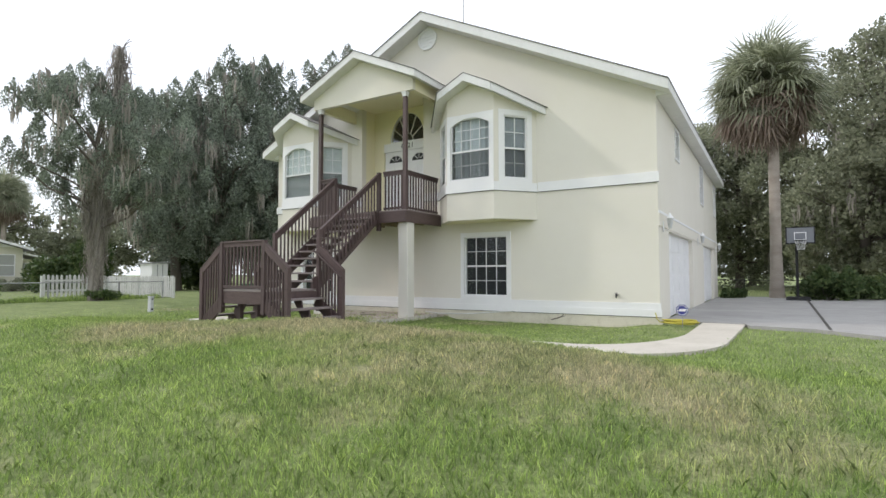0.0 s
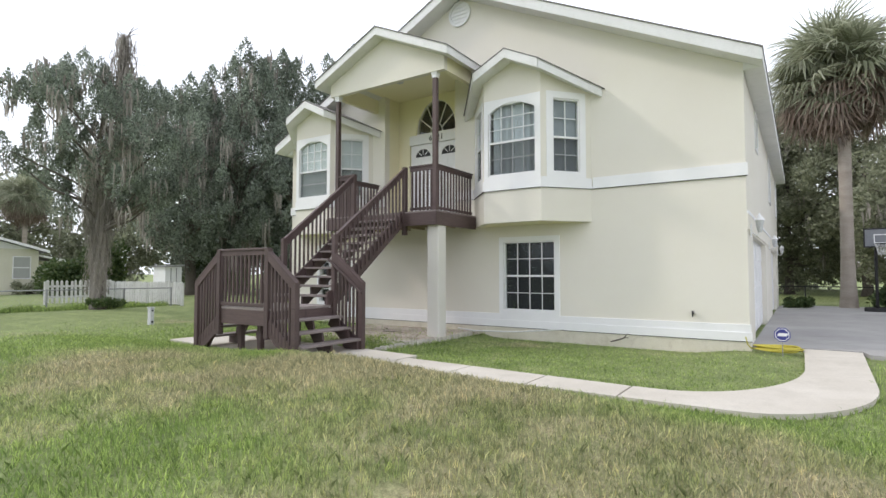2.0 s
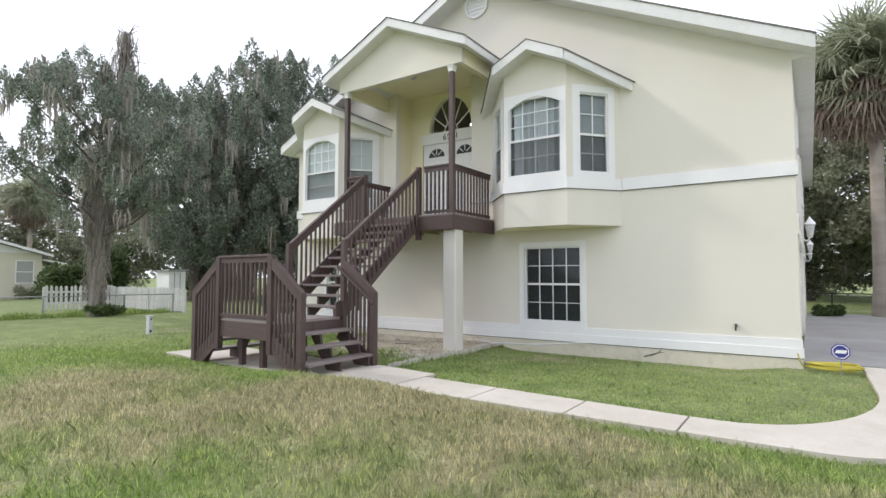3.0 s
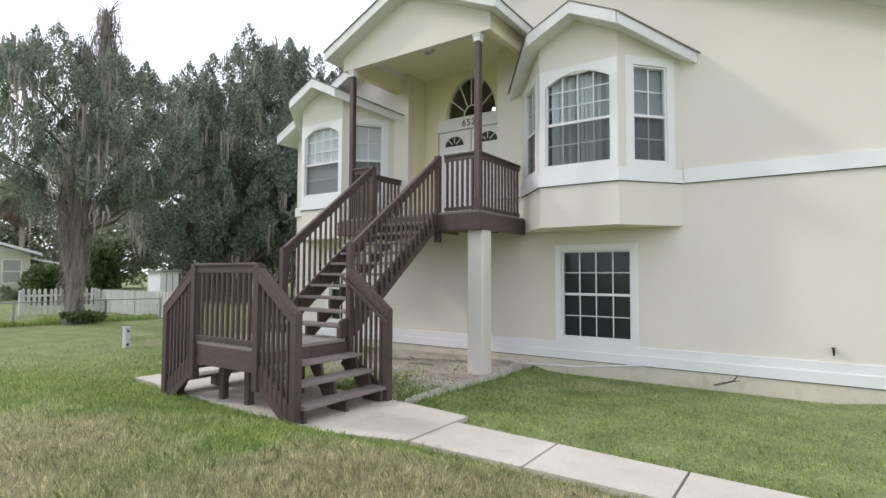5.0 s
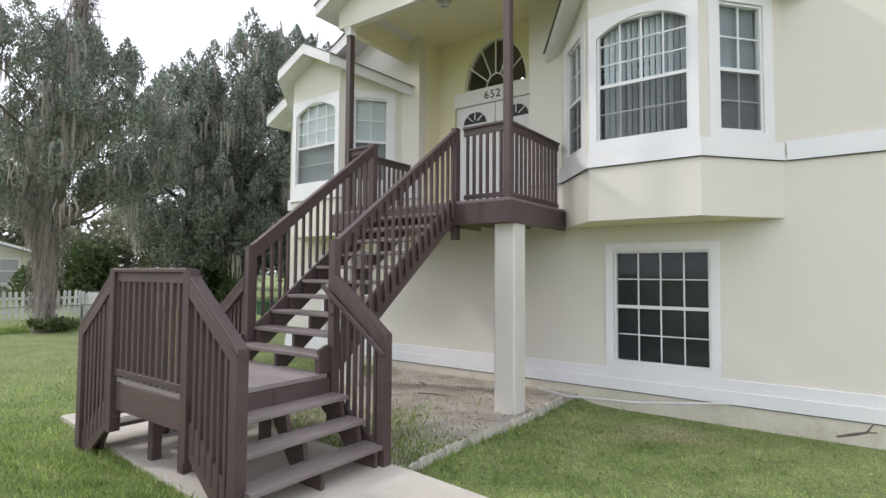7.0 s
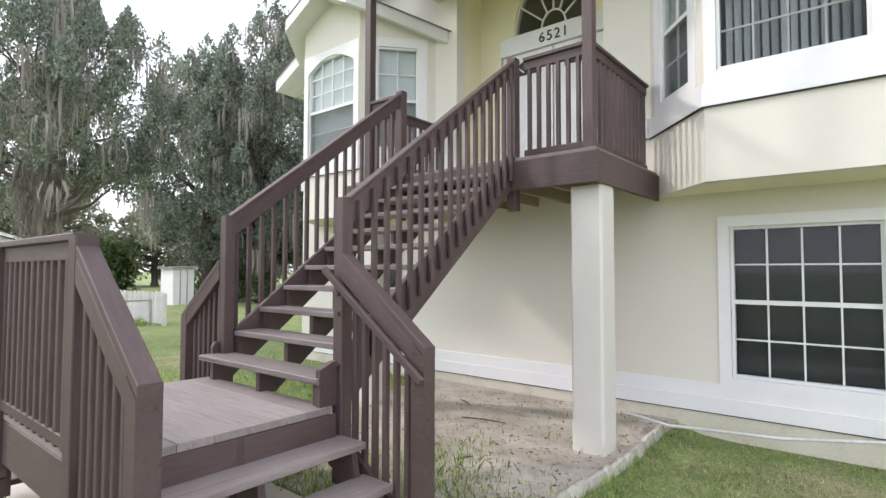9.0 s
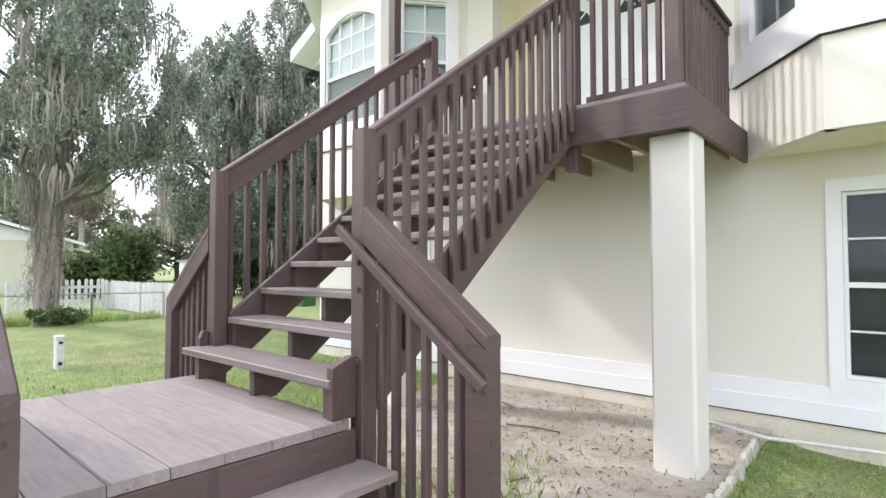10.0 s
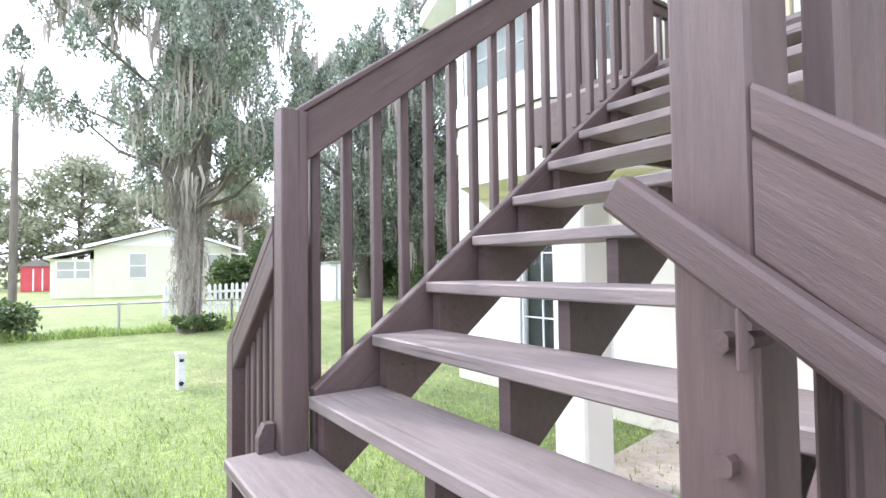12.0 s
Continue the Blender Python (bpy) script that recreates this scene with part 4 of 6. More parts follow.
for z in (1.35, 1.47, 1.03):
    timber("bolt", (XB - 0.005, PYM - 0.060, z), (XB - 0.005, PYM - 0.043, z), 0.022, 0.022, stair, brown_wood)

# landing
LX0, LX1, LY0, LY1 = -9.36, -7.88, 8.66, 9.96
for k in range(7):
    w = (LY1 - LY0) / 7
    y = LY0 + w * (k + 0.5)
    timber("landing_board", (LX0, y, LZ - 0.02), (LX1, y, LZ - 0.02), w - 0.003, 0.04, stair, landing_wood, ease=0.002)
timber("landing_fascia", (LX0, LY0 + 0.02, LZ - 0.17), (LX1, LY0 + 0.02, LZ - 0.17), 0.04, 0.25, stair, brown_wood)
timber("landing_fascia", (LX1 - 0.02, LY0 + 0.04, LZ - 0.14), (LX1 - 0.02, LY1, LZ - 0.14), 0.04, 0.19, stair, brown_wood)
timber("landing_fascia", (LX0 + 0.02, LY0 + 0.04, LZ - 0.14), (LX0 + 0.02, LY1, LZ - 0.14), 0.04, 0.19, stair, brown_wood)
timber("landing_fascia", (LX0 + 0.04, LY1 - 0.02, LZ - 0.14), (LX1 - 0.04, LY1 - 0.02, LZ - 0.14), 0.04, 0.19, stair, brown_wood)
for x in (LX0 + 0.35, LX1 - 0.6):
    for y in (LY0 + 0.25, LY1 - 0.25):
        timber("landing_leg", (x, y, WALK_Z), (x, y, LZ - 0.04), 0.09, 0.09, stair, brown_wood)
YF, YB = 8.66, 10.065
FX = (-7.235, -9.95)
LAND_X = (-7.99, -9.293)
FR = 0.189
for fx, lx, s in ((FX[0], LAND_X[0], 1), (FX[1], LAND_X[1], -1)):
    # treads of the short flights, three each
    for k in range(3):
        z = WALK_Z + FR * (3 - k)
        xn = (LX1 if s > 0 else LX0) + s * 0.225 * (k + 1)
        timber("tread", (xn - s * 0.125, YF + 0.03, z - 0.02), (xn - s * 0.125, YB - 0.03, z - 0.02), 0.25, 0.04, stair, tread_wood)
    for y in (YF + 0.07, (YF + YB) / 2, YB - 0.09):
        e = LX1 if s > 0 else LX0
        pts = [(e, LZ - 0.28), (e, LZ - 0.045)]
        for k in range(3):
            z = WALK_Z + FR * (3 - k) - 0.04
            pts += [(e + s * (0.225 * k + 0.0 + (0.004 if k == 0 else 0)), z), (e + s * (0.225 * (k + 1) - 0.035), z)]
        pts += [(e + s * 0.64, WALK_Z), (e + s * 0.34, WALK_Z)]
        ob = part("notched_stringer", prism(bmesh.new(), pts, "y", y - 0.02, y + 0.02), brown_wood, stair)
        ob.location = (8.73, -10.2, 0)
    for y in (YF, YB):
        # the outer railing of the near steps stops a little shorter
        fx = FX[0] - 0.095 if s > 0 and y == YF else FX[0 if s > 0 else 1]
        xs, xe = (XB + 0.026 if s > 0 else XA - 0.049) if y == YB else lx + s * 0.049, fx + s * 0.05
        line = lambda x: 1.722 - 0.765 * abs(x - xs)
        pw = 0.0465
        outline = [(fx - pw, WALK_Z), (fx + pw, WALK_Z), (fx + pw, line(fx + pw) - 0.054), (fx - pw, line(fx - pw) - 0.054)]
        ob = part("newel_post", prism(bmesh.new(), outline, "y", y - pw, y + pw), brown_wood, stair, "short bottom post")
        ob.location = (8.73, -10.2, 0)
        a, b = Vector((xs, y, line(xs) - 0.112)), Vector((fx - s * 0.049, y, line(fx - s * 0.049) - 0.112))
        timber("top_rail", a, b, 0.089, 0.096, stair, brown_wood, plumb=True)
        timber("cap_rail", (xs, y, line(xs) - 0.026), (xe, y, line(xe) - 0.026), 0.0895, 0.042, stair, brown_wood, plumb=True)
        timber("side_stringer", (lx, y, 0.52), (fx - s * 0.05, y, 0.05), 0.04, 0.24, stair, brown_wood)
        for k in range(6):
            t = (k + 0.8) / 6.6
            q = a.lerp(b, t)
            zb = 0.42 - 0.38 * t
            yy = y + (0.01 if y == YB else -0.01)
            timber("baluster", (q.x, yy, max(zb, 0.05)), (q.x, yy, q.z + 0.02), 0.036, 0.036, stair, brown_wood)
for lx in LAND_X:
    timber("newel_post", (lx, YF, 0.30), (lx, YF, 1.77), 0.095, 0.095, stair, brown_wood)
rail_run((LAND_X[1], YF), (LAND_X[0], YF), LZ - 0.02, LZ - 0.02, 1.01, 12, stair, off=(0, 0.0))
# slim handrail on brackets beside the right-hand short flight
ha, hb = Vector((-7.985, 9.975, 1.625)), Vector((-7.165, 9.975, 1.025))
timber("handrail", ha, hb, 0.030, 0.042, stair, brown_wood, "thin worn handrail")
for t in (0.16, 0.94):
    q = ha.lerp(hb, t)
    timber("bracket", (q.x, 9.975, q.z - 0.05), (q.x, 10.015, q.z - 0.05), 0.012, 0.016, stair, brown_wood, "small rusty bracket")
    timber("bracket_arm", (q.x, 9.965, q.z - 0.075), (q.x, 9.965, q.z - 0.02), 0.010, 0.010, stair, brown_wood)

# ---- trees and plants ----
def leaf_material(name, a, b, c, through=0.3, rough=0.6):
    m, n, l, p = nodes_of(name)
    gi = n.new("ShaderNodeNewGeometry")
    big = noise_node(n, l, 0.5, 3)
    r = ramp_node(n, l, gi.outputs["Random Per Island"], ((0.0, a), (0.6, b), (1.0, c)))
    sh = ramp_node(n, l, big.outputs["Fac"], ((0.3, (0.75, 0.75, 0.75)), (0.7, (1.2, 1.2, 1.2))))
    col = mix_node(n, l, 1.0, r.outputs[0], sh.outputs[0], "MULTIPLY")
    l.new(col, p.inputs["Base Color"])
    p.inputs["Roughness"].default_value = rough
    t = n.new("ShaderNodeBsdfTranslucent")
    l.new(col, t.inputs[0])
    mx = n.new("ShaderNodeMixShader")
    mx.inputs[0].default_value = through
    l.new(p.outputs[0], mx.inputs[1])
    l.new(t.outputs[0], mx.inputs[2])
    l.new(mx.outputs[0], n["Material Output"].inputs[0])
    return m


cedar_leaf = leaf_material("cedar_foliage", (0.115, 0.142, 0.105), (0.245, 0.287, 0.225), (0.37, 0.42, 0.335), 0.45)
oak_leaf = leaf_material("oak_foliage", (0.185, 0.200, 0.132), (0.285, 0.305, 0.20), (0.40, 0.415, 0.29), 0.48)
shrub_leaf = leaf_material("shrub_foliage", (0.045, 0.080, 0.022), (0.080, 0.125, 0.040), (0.15, 0.19, 0.07))
moss_mat = leaf_material("spanish_moss", (0.23, 0.21, 0.18), (0.35, 0.32, 0.28), (0.47, 0.435, 0.39), 0.38, 0.9)
palm_leaf = leaf_material("palm_fan", (0.24, 0.265, 0.17), (0.40, 0.425, 0.29), (0.62, 0.63, 0.48), 0.5, 0.5)
palm_dead = leaf_material("dead_palm_fan", (0.22, 0.16, 0.125), (0.34, 0.265, 0.21), (0.50, 0.42, 0.35), 0.45, 0.8)
bark = surface("grey_brown_bark", (0.10, 0.085, 0.072), (0.20, 0.175, 0.15), 0.95, 2.5, 14, 0.9, 0.03, stretch=(1, 1, 0.25))
mossy_bark = surface("pale_mossy_bark", (0.21, 0.185, 0.16), (0.34, 0.31, 0.27), 0.95, 2.5, 14, 0.9, 0.03, stretch=(1, 1, 0.25))
palm_bark = surface("palm_bark", (0.32, 0.275, 0.23), (0.44, 0.39, 0.335), 0.95, 1.2, 18, 0.8, 0.02, stretch=(1, 1, 3.0))


def tube(verts, faces, pts, radii, sides=8):
    """A tapered tube along points, appended to the lists."""
    base = len(verts)
    pts = [Vector(p) for p in pts]
    for k, p in enumerate(pts):
        d = (pts[min(k + 1, len(pts) - 1)] - pts[max(k - 1, 0)]).normalized()
        u = d.cross(Vector((0.31, 0.95, 0.05))).normalized()
        w = d.cross(u)
        for s in range(sides):
            a = 2 * math.pi * s / sides
            verts.append(tuple(p + (u * math.cos(a) + w * math.sin(a)) * radii[k]))
    for k in range(len(pts) - 1):
        for s in range(sides):
            q = (s + 1) % sides
            faces.append((base + k * sides + s, base + k * sides + q, base + (k + 1) * sides + q, base + (k + 1) * sides + s))


def leaves(rng, centres, spread, count, size, upright=0.0):
    """Arrays of small folded leaf shapes round clump centres. spread: (n, 3) half-axes of each clump."""
    n = len(centres)
    idx = np.repeat(np.arange(n), count)
    d = rng.normal(size=(len(idx), 3))
    d /= np.linalg.norm(d, axis=1, keepdims=True)
    rad = rng.uniform(0.25, 1.0, (len(idx), 1)) ** 0.6
    off = d * rad
    if upright > 0.3:
        # upright plumes: narrow towards the tip
        off[:, :2] *= np.clip(0.95 - 0.75 * off[:, 2:3], 0.12, 1.3)
    pos = centres[idx] + off * spread[idx]
    axis = d * (1 - upright) + rng.normal(size=d.shape) * 0.55 + np.array([0, 0, upright * 1.6])
    axis /= np.linalg.norm(axis, axis=1, keepdims=True)
    side = np.cross(axis, rng.normal(size=d.shape))
    side /= np.linalg.norm(side, axis=1, keepdims=True) + 1e-9
    s = size * rng.uniform(0.6, 1.4, (len(idx), 1))
    v = np.stack([pos - axis * s * 0.5, pos + side * s * 0.28, pos + axis * s * 0.5, pos - side * s * 0.28], 1)
    f = np.arange(len(idx) * 4).reshape(-1, 4)
    return v.reshape(-1, 3), f


def strands(rng, starts, lengths, width):
    """Hanging tapered wisps."""
    n = len(starts)
    a = rng.uniform(0, math.pi, n)
    side = np.stack([np.cos(a), np.sin(a), np.zeros(n)], 1) * width * rng.uniform(0.5, 1.5, (n, 1))
    sway = rng.normal(0, 0.06, (n, 3))
    sway[:, 2] = 0
    mid = starts + sway - np.stack([np.zeros(n), np.zeros(n), lengths * 0.5], 1)
    low = starts + sway * 0.4 - np.stack([np.zeros(n), np.zeros(n), lengths], 1)
    v = np.stack([starts - side, starts + side, mid + side * 0.9, mid - side * 0.9, low + side * 0.15, low - side * 0.15], 1).reshape(-1, 3)
    b = np.arange(n)[:, None] * 6
    f = np.concatenate([b + np.array([[0, 1, 2, 3]]), b + np.array([[3, 2, 4, 5]])])
    return v, f


def tree(name, x, y, h, rad, low, seed, mat, label, clumps=60, per=260, size=0.16, clump=(0.9, 0.9, 0.8), trunk_r=0.3, upright=0.0, moss=0, moss_len=1.5, bend=0.4, group="", squash=1.0):
    rng = np.random.default_rng(seed)
    root = thing(name, x, y, float(ground_z(x, y)), label, "tree", group)
    vs, fs = [], []
    top = Vector((rng.uniform(-bend, bend), rng.uniform(-bend, bend), h * 0.86))
    path = [Vector((0, 0, -0.2)), Vector((0.03, 0.02, 0.5))] + [Vector((0, 0, 0.5)).lerp(top, t) + Vector((rng.normal(0, 0.10), rng.normal(0, 0.10), 0)) for t in (0.25, 0.5, 0.75, 1.0)]
    rr = [trunk_r * 1.45, trunk_r, trunk_r * 0.85, trunk_r * 0.62, trunk_r * 0.4, trunk_r * 0.12]
    tube(vs, fs, path, rr, 10)
    cen = []
    while len(cen) < clumps:
        d = rng.normal(size=3)
        d /= np.linalg.norm(d)
        q = d * rng.uniform(0.35, 1.0) ** 0.5
        z = low + (h - low) * (0.5 + 0.5 * q[2])
        wide = 1.0 - 0.45 * max(0.0, (z - low) / (h - low) - 0.45) / 0.55
        p = np.array([q[0] * rad * wide, q[1] * rad * wide * squash, z - 0.25])
        if noise.noise(Vector((p * 0.45 + seed).tolist())) > -0.28:
            cen.append(p)
    cen = np.array(cen)
    for p in cen[:: max(1, len(cen) // 26)]:
        t = min(0.92, max(0.15, (p[2] - 1.2) / (h * 0.86)))
        s = Vector((0, 0, 0.5)).lerp(top, t * 0.85)
        e = Vector(p.tolist())
        m = s.lerp(e, 0.5) + Vector((rng.normal(0, 0.2), rng.normal(0, 0.2), -0.15))
        r0 = trunk_r * (0.42 - 0.26 * t)
        tube(vs, fs, [s, m, e], [r0, r0 * 0.6, 0.015], 6)
    trunk = raw_mesh("trunk", vs, fs, bark, root)
    sp = np.array(clump) * rng.uniform(0.6, 1.35, (len(cen), 1))
    v, f = leaves(rng, cen, sp, per, size, upright)
    tagged(raw_mesh("crown", v, f, mat, root), kind="stuff")
    if moss:
        pick = cen[rng.integers(0, len(cen), moss)]
        st = pick + rng.normal(0, 1, (moss, 3)) * np.array(clump) * 0.6
        st = np.repeat(st, 12, 0) + rng.normal(0, 0.13, (moss * 12, 3))
        ln = np.minimum(np.repeat(rng.uniform(0.4, 1.0, moss), 12) * moss_len * rng.uniform(0.6, 1.2, moss * 12), np.maximum(st[:, 2] - 1.2, 0.2))
        v, f = strands(rng, st, ln, 0.03)
        tagged(raw_mesh("hanging_moss", v, f, moss_mat, root), "grey hanging moss", kind="stuff")
    return root


def moss_tree():
    """The old cedar by the fence, its trunk and dead top hung with grey moss."""
    rng = np.random.default_rng(77)
    root = tree("cedar_tree", -20.75, 11.63, 10.2, 4.4, 3.9, 21, cedar_leaf, "old cedar tree draped in grey moss, bare at the top", 150, 520, 0.092, (0.40, 0.40, 0.64), 0.24, 0.65, 80, 1.0, 0.2)
    # dead leader and twigs
    vs, fs = [], []
    tube(vs, fs, [(0.1, 0.3, 6.5), (0.2, 0.7, 9.0), (0.25, 0.8, 11.3)], [0.10, 0.05, 0.015], 7)
    for k in range(46):
        z = rng.uniform(7.0, 11.1)
        a = rng.uniform(0, 6.28)
        ln = rng.uniform(0.3, 1.3) * (1.25 - (z - 7) / 5)
        p = Vector((0.2, 0.6 + (z - 9) * 0.06, z))
        e = p + Vector((math.cos(a) * ln, math.sin(a) * ln, rng.uniform(0.0, 0.5)))
        tube(vs, fs, [p, p.lerp(e, 0.5) + Vector((0, 0, 0.08)), e], [0.025, 0.016, 0.006], 5)
    tube(vs, fs, [(0.2, 0.3, 8.7), (-0.1, -0.3, 9.3), (-0.2, -0.75, 9.9)], [0.05, 0.035, 0.012], 6)
    raw_mesh("dead_top", vs, fs, bark, root)["label"] = "bare dead leader"
    n = 3600
    z = 6.2 + 5.0 * rng.uniform(0, 1, n) ** 1.35
    a = rng.uniform(0, 6.28, n)
    r = rng.uniform(0.03, 1.0, n) ** 1.4 * np.clip(1.15 - (z - 6.2) / 6.0, 0.34, 1.0) * (1.0 + 0.35 * np.sin(a * 3 + z * 2.1))
    st = np.stack([0.2 + r * np.cos(a), 0.62 + r * np.sin(a), z], 1)
    v, f = strands(rng, st, rng.uniform(0.15, 0.75, n), 0.013)
    tagged(raw_mesh("top_moss", v, f, moss_mat, root), kind="stuff")
    # ropes and curtains of moss round the trunk
    n = 6500
    z = rng.uniform(0.7, 6.4, n)
    a = rng.uniform(0, 6.28, n)
    r = 0.14 + 0.22 * np.clip((z - 1.5) / 4.0, 0, 1) + rng.normal(0, 0.09, n) + 0.15 * np.sin(a * 3 + 1 + z * 0.6) * np.sin(z * 1.3)
    st = np.stack([r * np.cos(a), r * np.sin(a) * 1.25, z], 1)
    v, f = strands(rng, st, rng.uniform(0.15, 0.75, n) * np.clip(z / 4, 0.4, 1.0), 0.010)
    v[:, 2] = np.maximum(v[:, 2], 0.35)
    tagged(raw_mesh("trunk_moss", v, f, moss_mat, root), kind="stuff")
    vs, fs = [], []
    for k in range(7):
        a = 2 * math.pi * k / 7 + 0.3
        pts = [(0.16 * math.cos(a + t * 2.1), 0.16 * math.sin(a + t * 2.1) * 1.1, -0.1 + 4.8 * t) for t in (0, 0.2, 0.4, 0.6, 0.8, 1.0)]
        tube(vs, fs, pts, [0.15, 0.10, 0.09, 0.11, 0.08, 0.05], 7)
    raw_mesh("twisted_stem", vs, fs, mossy_bark, root)
    root.scale = (0.87, 0.87, 0.87)


moss_tree()
LEFT = [(-30.2, 20.6, 12.9, 3.6), (-28.2, 22.6, 15.4, 3.7), (-29.5, 26.2, 16.6, 4.6), (-28.0, 29.4, 16.8, 4.8), (-25.5, 24.6, 9.5, 3.4), (-36, 27.0, 15.0, 4.6), (-27.5, 33, 19.3, 4.8)]
for k, (x, y, h, r) in enumerate(LEFT):
    tree("cedar_tree", x, y, h, r, 1.4, 31 + k, cedar_leaf, "tall dark cedar hung with grey moss, one of a dense group", 190, 290, 0.145, (0.55, 0.55, 0.80), 0.30, 0.5, 75, 1.5, 0.6, "dark trees behind the fence")
RIGHT = [(-5.5, 44, 13.5, 4.5), (-1.5, 46, 13.5, 5.0), (2.5, 44, 14.0, 5.2), (6.0, 41, 16.0, 5.6), (9.0, 35, 14.5, 5.0), (4.5, 36, 8.5, 3.6), (13.5, 33, 14.5, 5.5), (-10, 48, 13, 5), (10, 45, 18, 6), (-8, 56, 9, 5.5), (-1, 57, 9, 5.5), (6, 56, 10, 5.5), (13, 53, 10, 5.5), (20, 48, 11, 6)]
for k, (x, y, h, r) in enumerate(RIGHT):
    tree("oak_tree", x, y, h, r, (0.9 if k not in (0, 2) else 2.5) if k < 9 else 0.1, 61 + k, oak_leaf, "broad green oak at the far edge of the yard", 130, 190, 0.23, (0.95, 0.95, 0.72), 0.28, 0.1, 40, 1.2, 0.8, "trees beyond the driveway")
FAR = [(-72, -6), (-70, 2), (-73, 10), (-69, 17), (-72, 25), (-66, 33), (-58, 40), (-48, 44), (-40, 42), (-68, -15)]
for k, (x, y) in enumerate(FAR):
    tree("oak_tree", x, y, 9.5 + (k * 37 % 5), 6.0, 0.8, 91 + k, oak_leaf, "distant round-headed tree behind the neighbouring house", 60, 190, 0.42, (1.7, 1.7, 1.2), 0.35, 0.0, 20, 1.5, 0.8, "distant tree line")


def shrub(x, y, r, h, seed, label, mat=None, spiky=0.0, count=14, per=160, size=0.10):
    rng = np.random.default_rng(seed)
    root = thing("shrub", x, y, float(ground_z(x, y)), label, "shrub")
    c = np.stack([rng.uniform(-r, r, count) * 0.7, rng.uniform(-r, r, count) * 0.7, rng.uniform(0.2, 0.85, count) * h], 1)
    v, f = leaves(rng, c, np.tile([r * 0.4, r * 0.4, h * 0.3], (count, 1)), per, size, spiky)
    v[:, 2] = np.maximum(v[:, 2], -0.02)
    tagged(raw_mesh("foliage", v, f, mat or shrub_leaf, root), kind="stuff")
    vs, fs = [], []
    for q in c[:6]:
        tube(vs, fs, [(0, 0, -0.05), (q[0] * 0.5, q[1] * 0.5, q[2] * 0.6), tuple(q)], [0.02, 0.014, 0.006], 5)
    raw_mesh("stem", vs, fs, bark, root)


shrub(-20.55, 11.75, 0.6, 0.4, 1, "low green weeds round the foot of the mossy tree", count=16, per=70, spiky=0.3)
shrub(-21.6, 8.0, 1.0, 0.8, 2, "pale weedy bush growing through the wire fence", count=20)
shrub(-27.0, 21.4, 1.1, 1.7, 3, "light green bush before the dark trees")
shrub(2.3, 27.5, 1.1, 1.3, 4, "bright green arching shrub behind the hoop", spiky=0.4, count=18, size=0.2)
shrub(3.5, 29.0, 1.2, 1.0, 5, "dark green shrub beside the yard fence", count=18, size=0.16)
shrub(-0.9, 27.8, 0.5, 0.45, 6, "small dark bush at the foot of the palm")
shrub(-43.2, 17.0, 0.8, 0.9, 7, "clipped dark shrub under the neighbouring window", oak_leaf)
shrub(-43.2, 18.2, 0.7, 0.8, 8, "clipped dark shrub by the neighbouring porch", oak_leaf)


def palm_tree(x, y):
    rng = np.random.default_rng(5)
    root = thing("palm_tree", x, y, 0.0, "tall cabbage palm with green fans over a brown skirt", "tree")
    vs, fs = [], []
    pts = [(-0.02 + 0.003 * k, 0, -0.1 + 0.84 * k) for k in range(10)]
    tube(vs, fs, pts, [0.30, 0.24, 0.215, 0.205, 0.20, 0.198, 0.198, 0.20, 0.21, 0.24], 16)
    raw_mesh("trunk", vs, fs, palm_bark, root)
    hub = Vector((-0.2, 0, 8.55))

    def fan_mesh(nm, mat, droop, seed):
        r2 = random.Random(seed)
        V, F = [], []
        V += [(0, -0.018, 0), (0, 0.018, 0), (0.55, 0.018, 0), (0.55, -0.018, 0)]
        F.append((0, 1, 2, 3))
        for j in range(24):
            a = radians(-120 + 240 * j / 23)
            fd = Vector((math.cos(a), math.sin(a), 0))
            fl = 0.55 * (0.62 + 0.38 * math.cos(a * 0.6)) * r2.uniform(0.85, 1.1)
            c = Vector((0.55, 0, 0))
            m = c + fd * fl * 0.55 + Vector((0, 0, 0.025 + r2.uniform(-0.02, 0.02)))
            e = c + fd * fl + Vector((0, 0, -droop * r2.uniform(0.1, 0.35)))
            wv = Vector((-fd.y, fd.x, 0)) * 0.0155
            b = len(V)
            V += [tuple(c - wv * 0.3), tuple(c + wv * 0.3), tuple(m + wv), tuple(m - wv), tuple(e + wv * 0.1), tuple(e - wv * 0.1)]
            F += [(b, b + 1, b + 2, b + 3), (b + 3, b + 2, b + 4, b + 5)]
        me = bpy.data.meshes.new(nm)
        me.from_pydata(V, [], F)
        me.materials.append(mat)
        return me

    def fans(count, lo, hi, droop, reach, mat, nm, label):
        meshes = [fan_mesh(nm, mat, droop, k) for k in range(5)]
        for k in range(count):
            az = rng.uniform(0, 360)
            el = math.degrees(math.asin(rng.uniform(math.sin(radians(lo)), math.sin(radians(hi)))))
            ob = new(nm, meshes[k % 5])
            ob.parent = root
            ob["label"] = label
            s = reach * rng.uniform(0.78, 1.1)
            ob.matrix_basis = pose(hub.x, hub.y, hub.z + rng.uniform(-0.7, 0.5), 0, -el, az) @ pose(0, 0, 0, rng.uniform(-35, 35), 0, 0) @ Matrix.Scale(s, 4)

    fans(150, -38, 85, 0.75, 2.35, palm_leaf, "green_fan", "green palm fan")
    fans(130, -82, -25, 0.7, 2.15, palm_dead, "dead_fan", "brown hanging palm fan")
    return root


